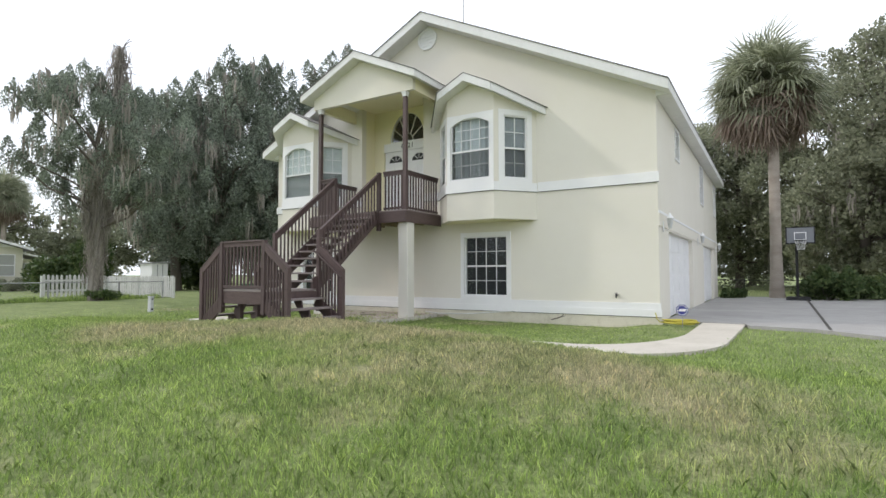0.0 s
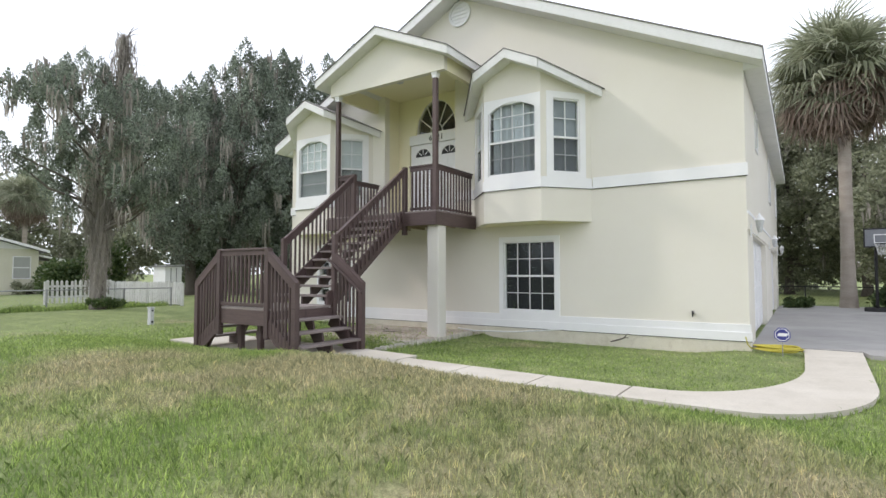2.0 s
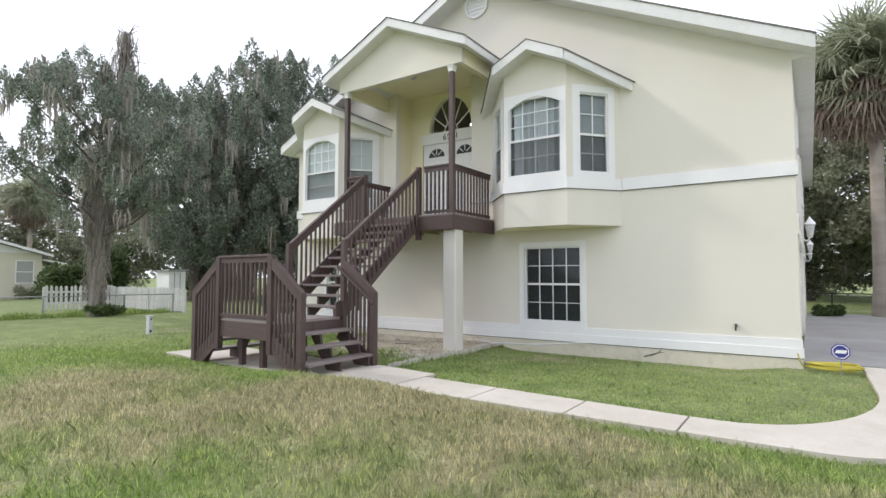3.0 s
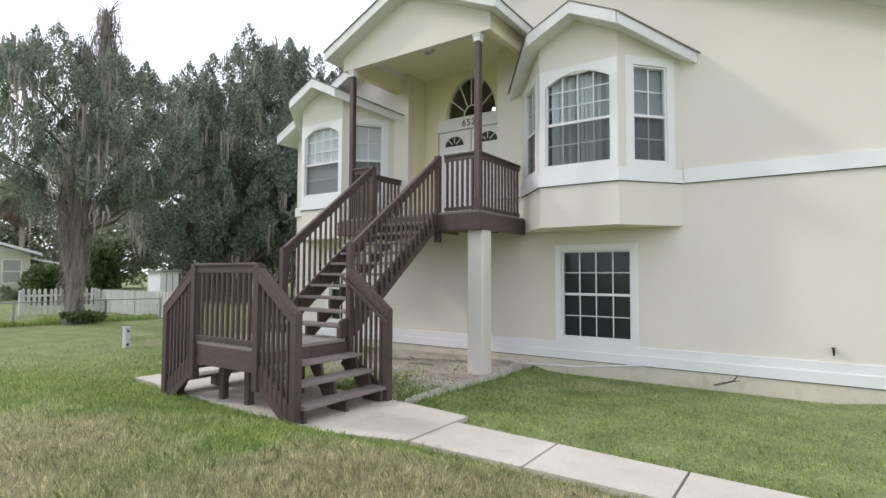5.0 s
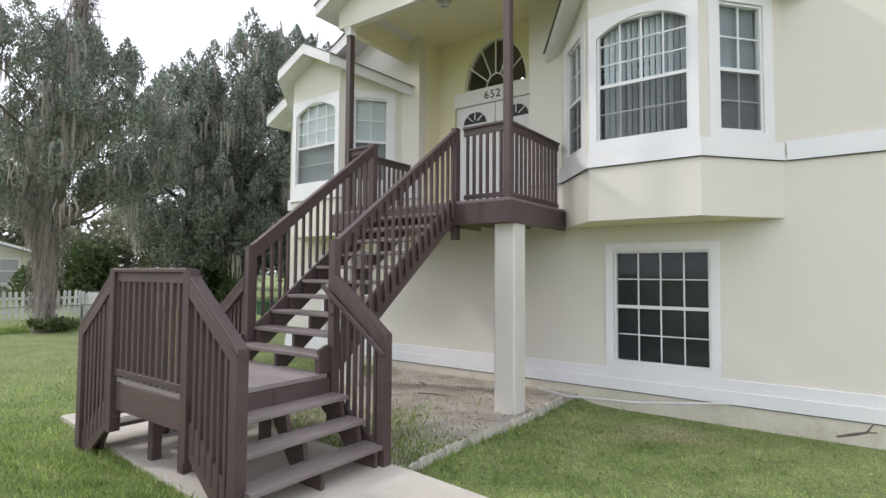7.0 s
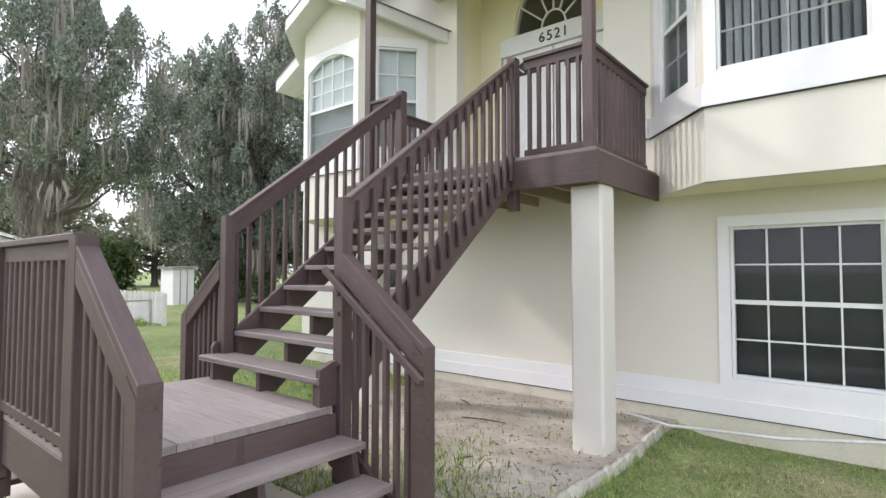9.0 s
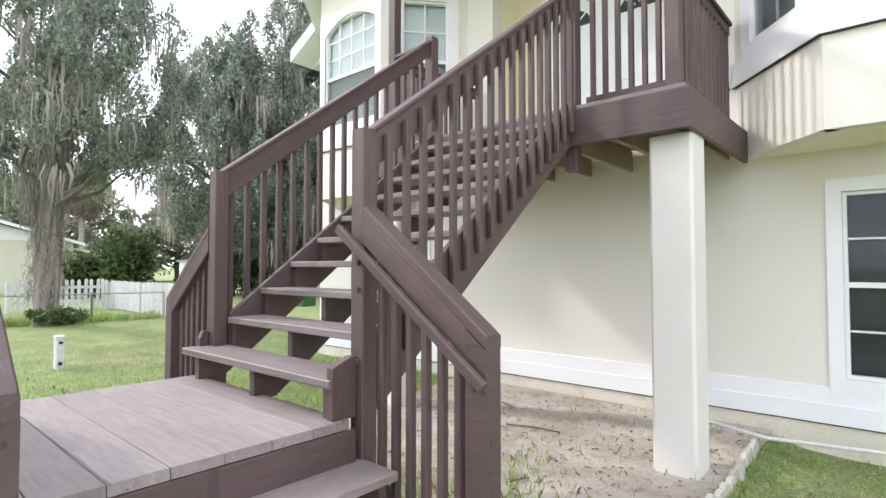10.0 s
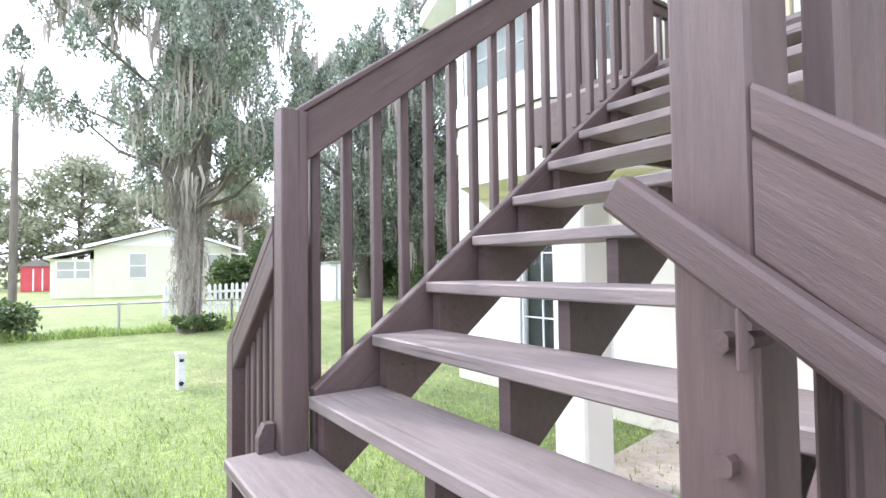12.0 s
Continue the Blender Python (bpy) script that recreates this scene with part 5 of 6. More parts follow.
palm = palm_tree(0.72, 28.7)
palm.scale = (1.08, 1.08, 1.08)
far_palm = copy_thing(palm, Matrix.Translation((-62.6, 23.1, -0.5)))
tagged(far_palm, "distant cabbage palm beyond the neighbouring yard")
for k, (x, y, r, h) in enumerate(((-34, 17.6, 1.5, 3.0), (-35, 15.9, 1.1, 1.9), (-31.5, 22.4, 1.5, 2.4))):
    shrub(x, y, r, h, 40 + k, "large pale green bush behind the picket fence", count=34, per=170, size=0.2)

# ---- lawn blades ----
def paved(x, y):
    """True where walk, drive, stair slab or house stand."""
    p = (x > -11.42) & (x < -5.98) & (y > 8.67 + 0.25 * np.clip((x + 6.9) / 0.9, 0, 1) + 0.32 * np.clip((-7.5 - x) / 3.9, 0, 1)) & (y < 10.12)
    p |= (x > -6.0) & (x < -2.2) & (y > 8.95) & (y < 9.73 - 0.055 * (x + 5.97))
    inner = (((x + 2.2) / 1.41) ** 2 + ((y - 12.05) / 2.49) ** 2 < 1) | ((x < -2.2) & (y > 9.5))
    outer = ((x + 1.4) / 1.31) ** 2 + ((y - 11.1) / 2.17) ** 2 < 1
    outer |= (x <= -1.4) & (y > 8.94)
    p |= (x > -2.2) & (x < -0.08) & (y <= 12.05) & (outer | (y > 11.1)) & ~inner
    p |= (x > -0.78) & (x < -0.08 + 0.04 * (y - 12.0)) & (y > 12.0) & (y < 14.7)
    p |= (y > 14.0 - 0.17 * x) & (x > 0.02) & (x < 1.2)
    p |= (y > 13.8 - (x - 1.2)) & (x >= 1.2)
    p |= (y > 13.95) & (x > -13.8) | (y > 14.4) & (x > -1.6)
    # a small bare spot in the turf
    p |= ((x + 2.46) / 0.12) ** 2 + ((y - 5.08) / 0.09) ** 2 < 0.8 + 0.5 * np.sin(19 * x + 17 * y)
    return p


def grass(name, seed, label, keep, dens, hgt=0.058, width=0.0058):
    rng = np.random.default_rng(seed)
    n = int(23 * 16 * dens)
    p = np.stack([rng.uniform(-18, 5, n), rng.uniform(-1.5, 14.5, n)], 1)
    a, b = np.array([1.3, 1.2]), np.array([-7.0, 9.5])
    t = np.clip(((p - a) @ (b - a)) / ((b - a) @ (b - a)), 0, 1)
    d = np.linalg.norm(p - (a + t[:, None] * (b - a)), axis=1)
    ok = keep(p[:, 0], p[:, 1]) & ~paved(p[:, 0], p[:, 1]) & (rng.uniform(0, 1, n) < np.clip(1.08 - d / 10.5, 0, 1) ** 2.2)
    # the soil bed under the porch carries only a few weeds
    soil = (p[:, 0] > -10.2) & (p[:, 0] < -6.98) & (p[:, 1] > 10.1)
    p = p[ok & (~soil | (rng.uniform(0, 1, n) < 0.05 + 0.85 * (1 - smooth(10.5, 12.0, p[:, 1] + 0.35 * np.sin(p[:, 0] * 4)))))]
    n = len(p)
    z = ground_z(p[:, 0], p[:, 1])
    z = np.where((p[:, 0] > -10.2) & (p[:, 0] < -7.0) & (p[:, 1] > 10.15), 0.014, z)
    # tufts: the turf grows in uneven clumps a hand across
    px, py = p[:, 0] + 0.11 * np.sin(p[:, 1] * 13.1), p[:, 1] + 0.10 * np.sin(p[:, 0] * 11.7)
    clump = 0.5 + 0.17 * (np.sin(px * 37 + 1.3 * np.sin(py * 19)) + np.sin(py * 41 + 1.7 * np.sin(px * 23)) + np.sin((px + py) * 16.5))
    tall = hgt * rng.uniform(0.4, 1.3, n) * (0.55 + 0.9 * clump)
    turn = rng.uniform(0, 2 * math.pi, n)
    way = rng.uniform(0, 2 * math.pi, n)
    lean = rng.uniform(0.1, 0.8, n) * tall
    base = np.stack([p[:, 0], p[:, 1], z - 0.006], 1)
    side = np.stack([np.cos(turn), np.sin(turn), np.zeros(n)], 1) * (width * 0.5 * rng.uniform(0.7, 1.5, n))[:, None]
    mid = base + np.stack([np.cos(way) * lean * 0.3, np.sin(way) * lean * 0.3, tall * 0.6], 1)
    tip = base + np.stack([np.cos(way) * lean, np.sin(way) * lean, tall], 1)
    v = np.stack([base - side, base + side, mid + side * 0.85, tip, mid - side * 0.85], 1).reshape(-1, 3)
    tagged(raw_mesh(name, v, np.arange(n * 5).reshape(-1, 5), grass_blade), label, "grass", kind="stuff")


bed = lambda x, y: (x > -6.9) & (y > 9.7) & (x < -0.6)
grass("lawn_grass", 3, "short green lawn grass with dry tufts", lambda x, y: ~bed(x, y), 3000)
grass("bed_grass", 8, "thin lawn grass between the walk and the house", bed, 2300, 0.036)


def litter():
    """Leaf scraps and crumbs on the bare soil."""
    rng = np.random.default_rng(12)
    n = 1700
    c = np.stack([rng.uniform(-10.1, -7.02, n), rng.uniform(10.3, 13.9, n), rng.uniform(0.014, 0.022, n)], 1)
    a = rng.uniform(0, 6.28, n)
    s = rng.uniform(0.006, 0.028, n)[:, None]
    u = np.stack([np.cos(a), np.sin(a), rng.normal(0, 0.15, n)], 1) * s
    w = np.stack([-np.sin(a), np.cos(a), rng.normal(0, 0.25, n)], 1) * s * 0.6
    v = np.stack([c - u, c - w, c + u, c + w], 1).reshape(-1, 3)
    tagged(raw_mesh("leaf_litter", v, np.arange(n * 4).reshape(-1, 4), leaf_material("dry_litter", (0.14, 0.10, 0.07), (0.34, 0.27, 0.20), (0.58, 0.52, 0.43), 0.1, 0.9)), "scattered dry leaf scraps on the bare soil", "litter", kind="stuff")


litter()


def fence_weeds():
    """Long uncut grass along the foot of the wire fence."""
    rng = np.random.default_rng(15)
    n = 9000
    y = rng.uniform(-3, 14, n)
    fx = np.where(y < 8, -21.4, -21.4 + (y - 8) * 0.1)
    x = fx + rng.normal(0, 0.16, n)
    h = rng.uniform(0.08, 0.30, n) * (0.6 + 0.4 * np.sin(y * 2.1) ** 2)
    a, b = rng.uniform(0, 6.28, n), rng.uniform(0, 6.28, n)
    z = ground_z(x, y)
    base = np.stack([x, y, z - 0.01], 1)
    side = np.stack([np.cos(a), np.sin(a), 0 * a], 1) * 0.008
    tip = base + np.stack([np.cos(b) * h * 0.4, np.sin(b) * h * 0.4, h], 1)
    mid = (base + tip) / 2 + np.array([0, 0, 0.02])
    v = np.stack([base - side, base + side, mid + side * 0.8, tip, mid - side * 0.8], 1).reshape(-1, 3)
    tagged(raw_mesh("tall_grass", v, np.arange(n * 5).reshape(-1, 5), grass_blade), "long uncut grass along the wire fence", "grass", kind="stuff")


fence_weeds()

# ---- fences ----
fence_white = surface("weathered_white_paint", (0.62, 0.62, 0.60), (0.76, 0.76, 0.74), 0.8, 2, 40, 0.3, 0.002, vary=0.08, dirt=(0.35, 0.33, 0.28), dirt_amount=0.5)


def picket_fence(x0, y0, x1, y1, n, h, label, gap=0.55, tilt=0.0):
    root = thing("picket_fence", x0, y0, float(ground_z(x0, y0)), label, "fence")
    a, b = Vector((0, 0, 0)), Vector((x1 - x0, y1 - y0, 0))
    d = b.normalized()
    w = b.length / n * gap
    bm = bmesh.new()
    prism(bm, [(-w / 2, 0.03), (w / 2, 0.03), (w / 2, h - w * 0.6), (0, h), (-w / 2, h - w * 0.6)], "y", -0.01, 0.01)
    me = bpy.data.meshes.new("picket")
    bm.to_mesh(me)
    bm.free()
    me.materials.append(fence_white)
    rng = random.Random(int(h * 100) + n)
    ang = math.degrees(math.atan2(d.y, d.x))
    for k in range(n):
        ob = new("picket", me)
        ob.parent = root
        q = a.lerp(b, (k + 0.5) / n)
        ob.matrix_basis = pose(q.x, q.y, rng.uniform(-0.02, 0.02), 0, rng.uniform(-2, 2) + tilt, ang)
    for z in (0.28, h - 0.25):
        bm = box(bmesh.new(), 0, b.length, 0.012, 0.05, z - 0.04, z + 0.04)
        ob = part("rail", bm, fence_white, root)
        ob.matrix_basis = pose(0, 0, 0, 0, 0, ang)
    for k in range(3):
        q = a.lerp(b, k / 2)
        bm = box(bmesh.new(), q.x - 0.045, q.x + 0.045, q.y - 0.045, q.y + 0.045, -0.2, h - 0.05)
        part("post", bm, fence_white, root)


picket_fence(-25.25, 11.7, -25.25, 14.15, 15, 0.95, "white picket fence of spaced pointed pickets")
picket_fence(-25.15, 14.25, -20.1, 14.25, 36, 0.90, "weathered white picket fence with close narrow pickets", 0.72, 1.0)


def wire_fence(pts, label, metal):
    root = thing("wire_fence", *pts[0], float(ground_z(*pts[0])) + 0.02, label, "fence")
    o = Vector((*pts[0], 0))
    V, F = [], []
    for p, q in zip(pts, pts[1:]):
        a, b = Vector((*p, 0)) - o, Vector((*q, 0)) - o
        n = max(1, round((b - a).length / 3.0))
        for k in range(n + 1):
            c = a.lerp(b, k / n)
            vs, fs = [], []
            tube(vs, fs, [(c.x, c.y, -0.1), (c.x, c.y, 0.80)], [0.03, 0.03], 8)
            raw_mesh("post", vs, fs, metal, root)
        vs, fs = [], []
        tube(vs, fs, [tuple(a + Vector((0, 0, 0.77))), tuple(b + Vector((0, 0, 0.77)))], [0.021, 0.021], 6)
        raw_mesh("top_rail", vs, fs, metal, root)
        ln = (b - a).length
        d = (b - a).normalized()
        m = int(ln / 0.16)
        for k in range(m):
            for s in (1, -1):
                u0 = k * 0.16
                p0 = a + d * u0 + Vector((0, 0, 0.03 if s > 0 else 0.75))
                p1 = a + d * min(ln, u0 + 0.72) + Vector((0, 0, 0.75 if s > 0 else 0.03))
                w = Vector((0, 0, 0.0025))
                i = len(V)
                V += [tuple(p0 - w), tuple(p1 - w), tuple(p1 + w), tuple(p0 + w)]
                F.append((i, i + 1, i + 2, i + 3))
    raw_mesh("wire_mesh", V, F, metal, root)["kind"] = "stuff"


wire_fence([(-21.4, -4), (-21.4, 8.0), (-21.0, 12.6), (-20.6, 14.1)], "low galvanised chain-link fence across the lawn", grey_metal)
wire_fence([(-4, 33.0), (6, 31.5), (14, 29.5)], "low chain-link fence behind the driveway", dark_metal)

# ---- neighbouring house ----
nb_wall = surface("pale_cream_siding", (0.66, 0.64, 0.50), (0.72, 0.70, 0.57), 0.8, 1.0, 30, 0.2, 0.003)
nb = thing("house", -49, 14, 0, "low pale cream single-storey neighbouring house with gable end", "house")


def npart(name, bm, mat, label=""):
    ob = part(name, bm, mat, nb, label)
    ob.location = (49, -14, 0)
    return ob


npart("wall", prism(bmesh.new(), [(10.45, -0.1), (17.9, -0.1), (17.9, 2.9), (14.1, 3.95), (10.45, 2.9)], "x", -55, -44), nb_wall)
npart("gable_siding", prism(bmesh.new(), [(10.9, 3.0), (17.5, 3.0), (14.1, 3.93)], "x", -44, -43.97), white_paint, "white boarded gable")
for s, ye in ((-1, 9.9), (1, 18.4)):
    zt = 4.15 - (abs(ye - 14.1)) * 0.285
    npart("roof", prism(bmesh.new(), [(14.1, 4.15), (ye, zt), (ye, zt - 0.14), (14.1, 4.01)], "x", -55.4, -43.6), shingle)
    npart("rake_board", prism(bmesh.new(), [(14.1, 4.16), (ye, zt + 0.01), (ye, zt - 0.17), (14.1, 3.98)], "x", -43.598, -43.56), white_paint)
npart("wing", box(bmesh.new(), -54, -44.6, 8.4, 10.45, -0.1, 2.2), nb_wall)
npart("wing_roof", prism(bmesh.new(), [(8.1, 2.2), (10.45, 2.75), (10.45, 2.87), (8.1, 2.32)], "x", -54.2, -44.2), white_paint)
npart("porch_roof", prism(bmesh.new(), [(17.9, 2.55), (19.6, 2.2), (19.6, 2.32), (17.9, 2.67)], "x", -47, -44.1), white_paint)
npart("porch_wall", box(bmesh.new(), -47, -44.6, 17.9, 19.3, -0.1, 2.2), nb_wall)
for y0, y1, z0, z1, x in ((12.2, 13.05, 1.1, 2.5, -44), (16.5, 17.4, 1.05, 2.45, -44), (8.7, 9.5, 1.1, 2.05, -44.6), (9.6, 10.25, 1.1, 2.05, -44.6), (18.1, 18.9, 0.9, 1.9, -44.6)):
    w = npart("window", box(bmesh.new(), x, x + 0.02, y0, y1, z0, z1), surface("pale_blind", (0.38, 0.39, 0.36), (0.46, 0.47, 0.44)) if "pale_blind" not in bpy.data.materials else bpy.data.materials["pale_blind"], "window with drawn pale blind")
    for r in ((y0 - 0.06, y0, z0 - 0.06, z1 + 0.06), (y1, y1 + 0.06, z0 - 0.06, z1 + 0.06)):
        part("frame", box(bmesh.new(), x, x + 0.05, r[0], r[1], r[2], r[3]), white_paint, w)
    for z in (z0 - 0.03, (z0 + z1) / 2, z1 + 0.03):
        part("rail", box(bmesh.new(), x, x + 0.045, y0, y1, z - 0.03, z + 0.03), white_paint, w)

red_paint = surface("faded_red_siding", (0.42, 0.05, 0.06), (0.52, 0.08, 0.09), 0.7)
barn = thing("shed", -60, 7.2, 0, "red garden shed with white-trimmed double doors", "shed")
part("body", box(bmesh.new(), -3, 2, -0.95, 0.95, -0.1, 1.95), red_paint, barn)
part("roof", prism(bmesh.new(), [(-1.15, 1.9), (1.15, 1.9), (0.0, 2.45)], "x", -3.1, 2.1), shingle, barn)
for y in (-0.2, 0.35, 0.9):
    part("door_trim", box(bmesh.new(), 2.0, 2.03, y - 0.04, y + 0.04, 0.05, 1.7), white_paint, barn)

white_shed = thing("shed", -28.8, 18.65, 0.1, "small white metal garden shed under the trees", "shed")
part("body", box(bmesh.new(), -1.2, 0, -0.3, 0.6, -0.1, 1.62), white_paint, white_shed)
part("roof", prism(bmesh.new(), [(-0.4, 1.6), (0.7, 1.66), (0.7, 1.74), (-0.4, 1.68)], "x", -1.3, 0.12), grey_metal, white_shed)
for y in (0.0, 0.3):
    part("door_edge", box(bmesh.new(), 0.002, 0.02, y - 0.02, y + 0.02, 0.05, 1.55), grey_metal, white_shed)

pole_root = thing("utility_pole", -41.4, 7.0, 0, "tall grey weathered timber utility pole", "pole")
vs, fs = [], []
tube(vs, fs, [(0, 0, -0.3), (0, 0.03, 5), (0.05, 0.05, 10.2)], [0.19, 0.165, 0.13], 10)
raw_mesh("shaft", vs, fs, bark, pole_root)

green_plastic = surface("green_plastic", (0.02, 0.09, 0.04), (0.03, 0.12, 0.05), 0.5)
bin_root = thing("wheelie_bin", -21.5, 19.0, 0, "dark green plastic bin on the lawn", "bin")
part("body", prism(bmesh.new(), [(-0.22, 0.0), (0.22, 0.0), (0.27, 0.6), (-0.27, 0.6)], "y", -0.25, 0.25), green_plastic, bin_root)
part("lid", box(bmesh.new(), -0.30, 0.30, -0.28, 0.28, 0.6, 0.65), green_plastic, bin_root)

stub_mat = surface("grey_white_plastic", (0.55, 0.56, 0.57), (0.66, 0.67, 0.68), 0.6, 4, 40, 0.1, 0.001, dirt=(0.25, 0.26, 0.30), dirt_amount=0.7)
stub = thing("service_pedestal", -15.4, 10.65, 0, "short grey-white utility pedestal standing in the lawn", "pedestal")
bm = bmesh.new()
prism(bm, [(-0.065, -0.05), (0.065, -0.05), (0.075, -0.03), (0.075, 0.05), (-0.075, 0.05), (-0.075, -0.03)], "z", -0.05, 0.42)
part("body", bm, stub_mat, stub)
part("cap", box(bmesh.new(), -0.085, 0.085, -0.06, 0.06, 0.42, 0.455), stub_mat, stub)
part("vent", box(bmesh.new(), 0.076, 0.08, -0.02, 0.03, 0.34, 0.38), dark_metal, stub)
part("lock", prism(bmesh.new(), [(0.03 * math.cos(t), 0.06 + 0.03 * math.sin(t)) for t in [k * math.pi / 5 for k in range(10)]], "x", 0.076, 0.085), dark_metal, stub)

# ---- basketball hoop ----
hoop = thing("basketball_hoop", 1.38, 26.74, 0.05, "portable basketball hoop with grey board and black pole", "basketball hoop")
vs, fs = [], []
tube(vs, fs, [(0, 0.1, 0.05), (0, 0.1, 2.0), (0.02, 0.0, 2.25), (0.08, -0.28, 2.4)], [0.05, 0.05, 0.045, 0.04], 10)
raw_mesh("pole", vs, fs, dark_metal, hoop)
part("base", prism(bmesh.new(), [(-0.4, -0.35), (0.4, -0.35), (0.32, 0.5), (-0.32, 0.5)], "z", 0.0, 0.13), dark_metal, hoop)
board = part("backboard", box(bmesh.new(), -0.34, 0.58, -0.33, -0.30, 2.22, 2.84), surface("smoky_board", (0.16, 0.17, 0.19), (0.22, 0.23, 0.25), 0.3), hoop, "smoky grey backboard")
for r in ((-0.36, 0.60, 2.82, 2.86), (-0.36, 0.60, 2.20, 2.24), (-0.36, -0.32, 2.24, 2.82), (0.56, 0.60, 2.24, 2.82)):
    part("edge", box(bmesh.new(), r[0], r[1], -0.345, -0.295, r[2], r[3]), dark_metal, board)
for r in ((-0.08, 0.32, 2.62, 2.65), (-0.08, 0.32, 2.34, 2.37), (-0.08, -0.05, 2.37, 2.62), (0.29, 0.32, 2.37, 2.62)):
    part("target_line", box(bmesh.new(), r[0], r[1], -0.334, -0.331, r[2], r[3]), white_paint, board)
vs, fs = [], []
tube(vs, fs, [(0.12 + 0.2 * math.cos(2 * math.pi * k / 16), -0.56 + 0.2 * math.sin(2 * math.pi * k / 16), 2.32) for k in range(17)], [0.012] * 17, 6)
tube(vs, fs, [(0.12, -0.36, 2.32), (0.12, -0.33, 2.32)], [0.04, 0.04], 6)
raw_mesh("rim", vs, fs, dark_metal, hoop)
V, F = [], []
for k in range(12):
    for s in (1, -1):
        a0, a1 = 2 * math.pi * k / 12, 2 * math.pi * (k + s * 1.5) / 12
        p, q = Vector((0.12 + 0.2 * math.cos(a0), -0.56 + 0.2 * math.sin(a0), 2.31)), Vector((0.12 + 0.12 * math.cos(a1), -0.56 + 0.12 * math.sin(a1), 1.95))
        tube(V, F, [p, q], [0.006, 0.006], 4)
raw_mesh("net", V, F, fence_white, hoop)

# ---- small things by the house ----
yellow = surface("yellow_rubber", (0.50, 0.42, 0.05), (0.62, 0.54, 0.08), 0.5, 6, 60, 0.1, 0.001)
hose = thing("garden_hose", -1.15, 13.85, 0.0, "coiled yellow garden hose on the ground", "hose")
vs, fs = [], []
rng = random.Random(3)
pts = []
for k in range(7 * 20):
    t = k / 20
    a = 2 * math.pi * t
    r = 0.34 + 0.035 * math.sin(t * 5.1) - 0.012 * (t % 3)
    pts.append((r * math.cos(a), 0.6 * r * math.sin(a), 0.045 + 0.011 * (k // 20) + 0.008 * math.sin(a * 2 + t)))
tube(vs, fs, pts, [0.011] * len(pts), 6)
raw_mesh("coil", vs, fs, yellow, hose)
vs, fs = [], []
tube(vs, fs, [(-0.3, 0.1, 0.05), (-0.40, -0.05, 0.06), (-0.44, -0.16, 0.13), (-0.47, -0.16, 0.26)], [0.011] * 4, 6)
raw_mesh("end", vs, fs, yellow, hose)
sign_blue = surface("blue_sign_enamel", (0.03, 0.035, 0.22), (0.045, 0.05, 0.28), 0.4)
sign = thing("yard_sign", -1.08, 13.6, -0.02, "small blue octagonal yard sign on a stake", "sign")
octo = lambda r: [(r * math.cos(math.pi / 8 + k * math.pi / 4), 0.36 + r * math.sin(math.pi / 8 + k * math.pi / 4)) for k in range(8)]
plate = part("plate", prism(bmesh.new(), octo(0.125), "y", -0.006, 0.006), sign_blue, sign)
for k in range(8):
    p, q = octo(0.108)[k], octo(0.108)[(k + 1) % 8]
    p2, q2 = octo(0.096)[k], octo(0.096)[(k + 1) % 8]
    part("border", prism(bmesh.new(), [p, q, q2, p2], "y", -0.009, -0.0065), white_paint, plate)
part("emblem", prism(bmesh.new(), [(-0.075, 0.335), (0.06, 0.335), (0.085, 0.385), (-0.05, 0.385)], "y", -0.009, -0.0065), white_paint, plate)
part("stake", box(bmesh.new(), -0.008, 0.008, 0.007, 0.015, -0.1, 0.34), grey_metal, sign)

# scalloped edging stones and a pale pipe along the wall
edge_mat = surface("pale_edging_stone", (0.46, 0.43, 0.36), (0.60, 0.57, 0.50), 0.95, 6, 40, 0.5, 0.005, vary=0.15)
edging = thing("garden_edging", -7.0, 11.8, 0, "row of pale scalloped concrete edging stones", "edging")
rng = random.Random(9)
for k in range(24):
    y = -1.58 + k * 0.138
    bm = bmesh.new()
    prof = [(-0.066, -0.05), (0.066, -0.05), (0.066, 0.03)] + [(0.066 * math.cos(radians(a)), 0.03 + 0.028 * math.sin(radians(a))) for a in (30, 60, 90, 120, 150)] + [(-0.066, 0.03)]
    prism(bm, prof, "x", -0.018, 0.018)
    ob = part("stone", bm, edge_mat, edging)
    ob.matrix_basis = pose(-0.02 * math.sin(k * 0.3) + rng.uniform(-0.01, 0.01), y, 0.012 + rng.uniform(-0.012, 0.008), rng.uniform(-4, 4), rng.uniform(-6, 6), 90 * 0 + rng.uniform(-5, 5))
pipe = thing("plastic_pipe", -6.9, 13.5, 0, "thin pale plastic pipe lying along the wall", "pipe")
vs, fs = [], []
tube(vs, fs, [(-0.55, 0.1, 0.10), (-0.05, -0.02, 0.07), (0.9, 0.12, 0.09), (1.75, 0.36, 0.16), (1.9, 0.40, 0.17)], [0.016] * 5, 8)
raw_mesh("tube", vs, fs, fence_white, pipe)
twig = thing("fallen_branch", -3.8, 13.72, 0, "short forked dead branch by the wall", "branch")
vs, fs = [], []
tube(vs, fs, [(-0.16, 0, 0.01), (0, 0.01, 0.06), (0.1, 0.0, 0.10), (0.16, 0.02, 0.19)], [0.012, 0.016, 0.013, 0.006], 6)
tube(vs, fs, [(0.1, 0, 0.10), (0.19, 0.0, 0.11)], [0.010, 0.005], 6)
raw_mesh("wood", vs, fs, bark, twig)
tap = thing("garden_tap", -2.49, 13.98, 0.62, "small dark garden tap on the wall", "tap")
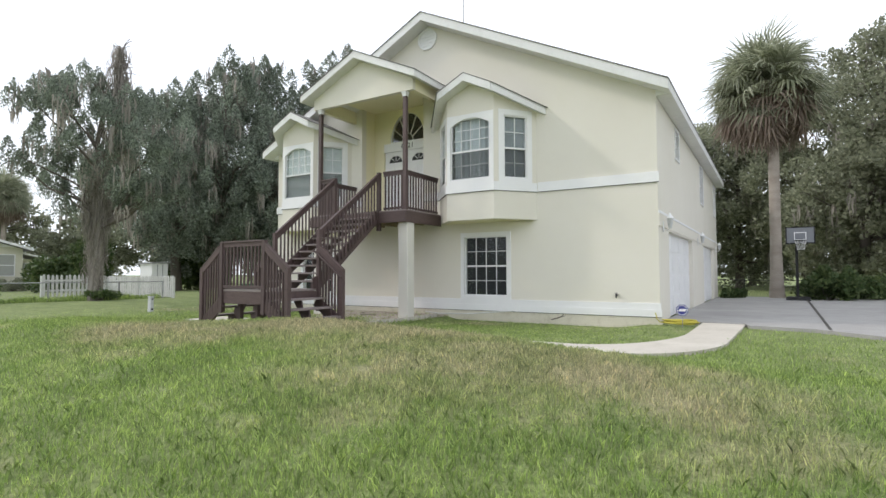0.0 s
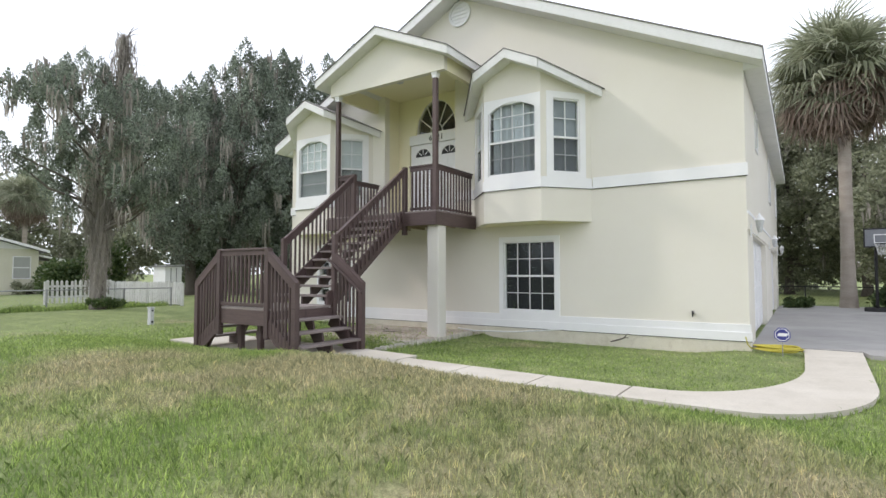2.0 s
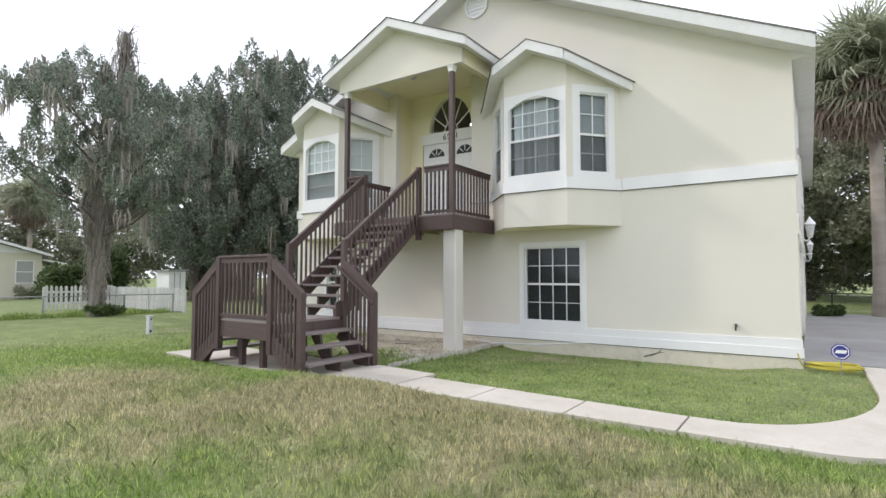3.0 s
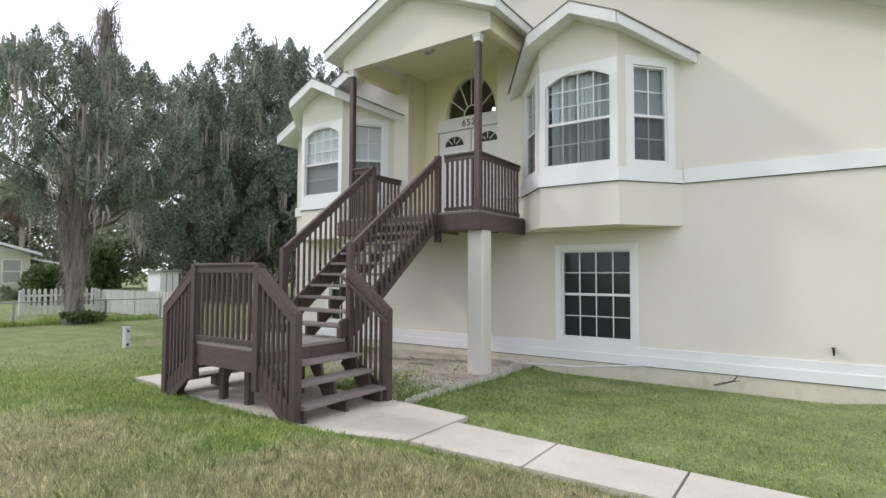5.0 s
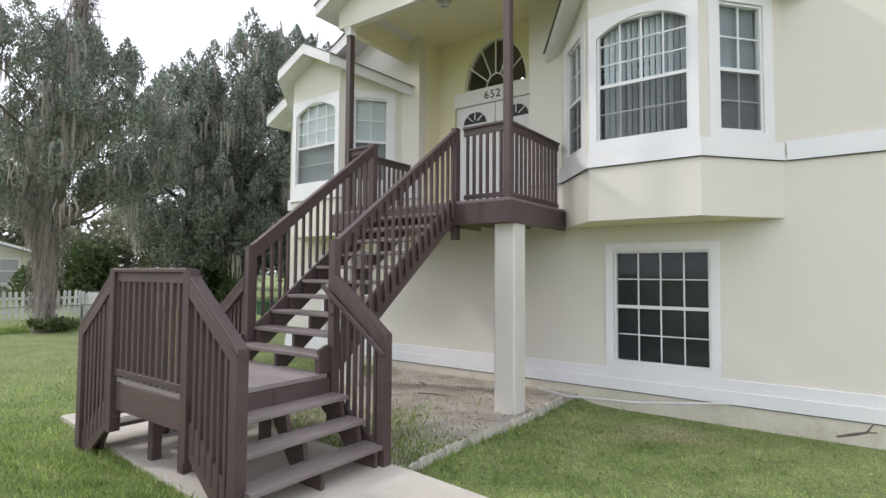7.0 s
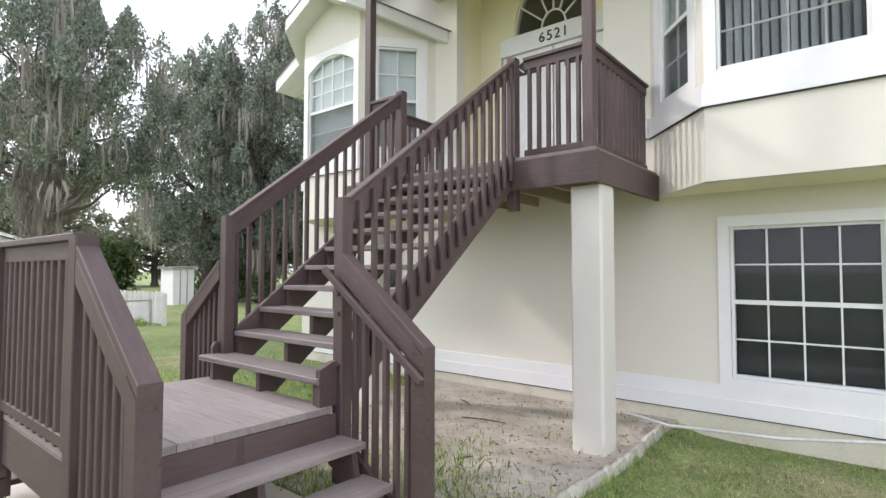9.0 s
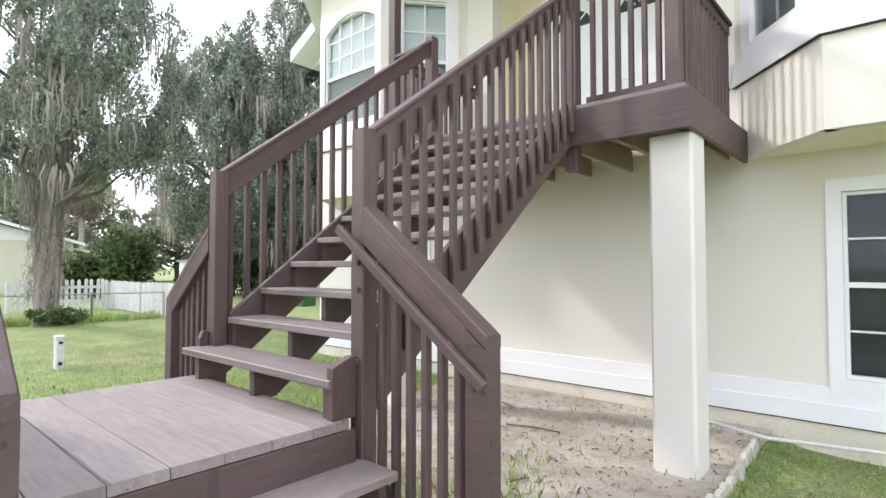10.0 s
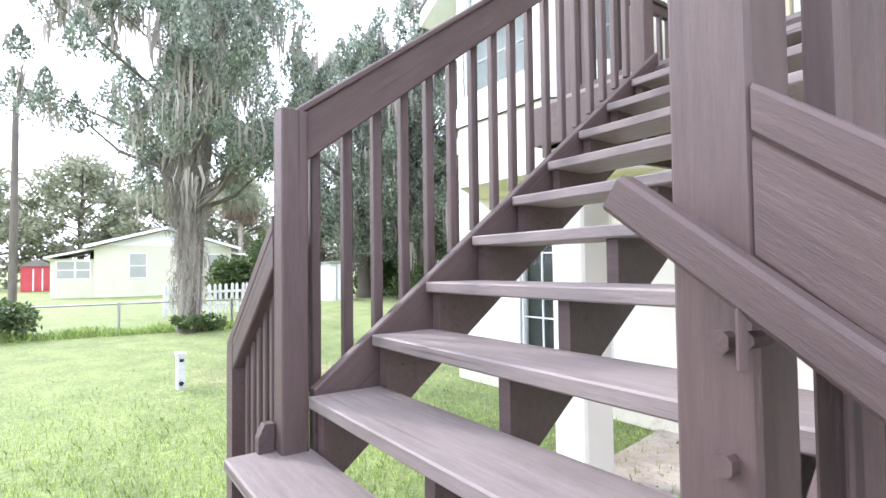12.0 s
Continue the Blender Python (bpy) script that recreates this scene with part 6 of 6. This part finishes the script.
part("body", box(bmesh.new(), -0.015, 0.015, -0.07, 0.02, -0.02, 0.02), dark_metal, tap)
part("spout", box(bmesh.new(), -0.012, 0.012, -0.085, -0.06, -0.07, 0.0), dark_metal, tap)
part("wheel", prism(bmesh.new(), [(0.03 * math.cos(k * math.pi / 4), -0.055 + 0.03 * math.sin(k * math.pi / 4)) for k in range(8)], "z", 0.03, 0.042), dark_metal, tap)


# carriage lanterns on the garage wall
def lantern(y, z):
    root = thing("wall_lantern", XR + 0.02, y, z, "white carriage lantern on the garage wall", "wall lamp", "garage lanterns")
    part("back_plate", box(bmesh.new(), 0.0, 0.02, -0.05, 0.05, -0.14, 0.10), white_paint, root)
    vs, fs = [], []
    tube(vs, fs, [(0.02, 0, -0.06), (0.10, 0, -0.12), (0.15, 0, -0.06)], [0.012, 0.012, 0.012], 6)
    raw_mesh("arm", vs, fs, white_paint, root)
    vs, fs = [], []
    tube(vs, fs, [(0.15, 0, -0.06), (0.15, 0, 0.02), (0.15, 0, 0.16)], [0.035, 0.055, 0.075], 6)
    raw_mesh("lamp_glass", vs, fs, stub_mat, root)
    vs, fs = [], []
    tube(vs, fs, [(0.15, 0, 0.16), (0.15, 0, 0.19), (0.15, 0, 0.25), (0.15, 0, 0.30)], [0.095, 0.08, 0.03, 0.005], 6)
    raw_mesh("roof", vs, fs, white_paint, root)


for y in (14.45, 21.1, 27.8):
    lantern(y, 2.18)
ceiling_lamp = thing("ceiling_light", -8.9, 13.2, 6.14, "small round white porch ceiling light", "ceiling light")
vs, fs = [], []
tube(vs, fs, [(0, 0, 0.0), (0, 0, -0.03), (0, 0, -0.08), (0, 0, -0.10)], [0.12, 0.12, 0.09, 0.02], 14)
raw_mesh("dome", vs, fs, stub_mat, ceiling_lamp)
mast = thing("antenna_mast", -7.6, 16.0, 8.3, "thin grey antenna mast above the ridge", "antenna")
vs, fs = [], []
tube(vs, fs, [(0, 0, 0), (0, 0, 3.0)], [0.02, 0.012], 6)
raw_mesh("rod", vs, fs, grey_metal, mast)

for x, y, ln, ang in ((-8.6, 12.6, 0.5, 12), (-8.05, 11.55, 0.16, 70), (-9.2, 13.1, 0.3, -30)):
    stick = thing("stick", x, y, 0.015, "thin dead stick on the bare soil", "stick")
    vs, fs = [], []
    c, s = math.cos(radians(ang)), math.sin(radians(ang))
    tube(vs, fs, [(-c * ln / 2, -s * ln / 2, 0.008), (0.01, 0.01, 0.016), (c * ln / 2, s * ln / 2, 0.008)], [0.007, 0.008, 0.004], 6)
    raw_mesh("wood", vs, fs, bark, stick)

# globe lamp that hangs in the hall behind the fanlight
glow = bpy.data.materials.new("lit_lamp_globe")
glow.use_nodes = True
glow.node_tree.nodes["Principled BSDF"].inputs["Emission Color"].default_value = (1.0, 0.93, 0.8, 1)
glow.node_tree.nodes["Principled BSDF"].inputs["Emission Strength"].default_value = 3.0
hall_lamp = thing("pendant_lamp", -8.74, 15.58, 5.51, "small lit white globe lamp hanging in the hall", "lamp")
globe = bmesh.new()
bmesh.ops.create_uvsphere(globe, u_segments=14, v_segments=8, radius=0.05)
part("globe", globe, glow, hall_lamp, "lit white glass globe")
vs, fs = [], []
tube(vs, fs, [(0, 0, 0.045), (0, 0, 0.07), (0, 0, 1.2)], [0.025, 0.008, 0.008], 8)
raw_mesh("rod", vs, fs, dark_metal, hall_lamp)
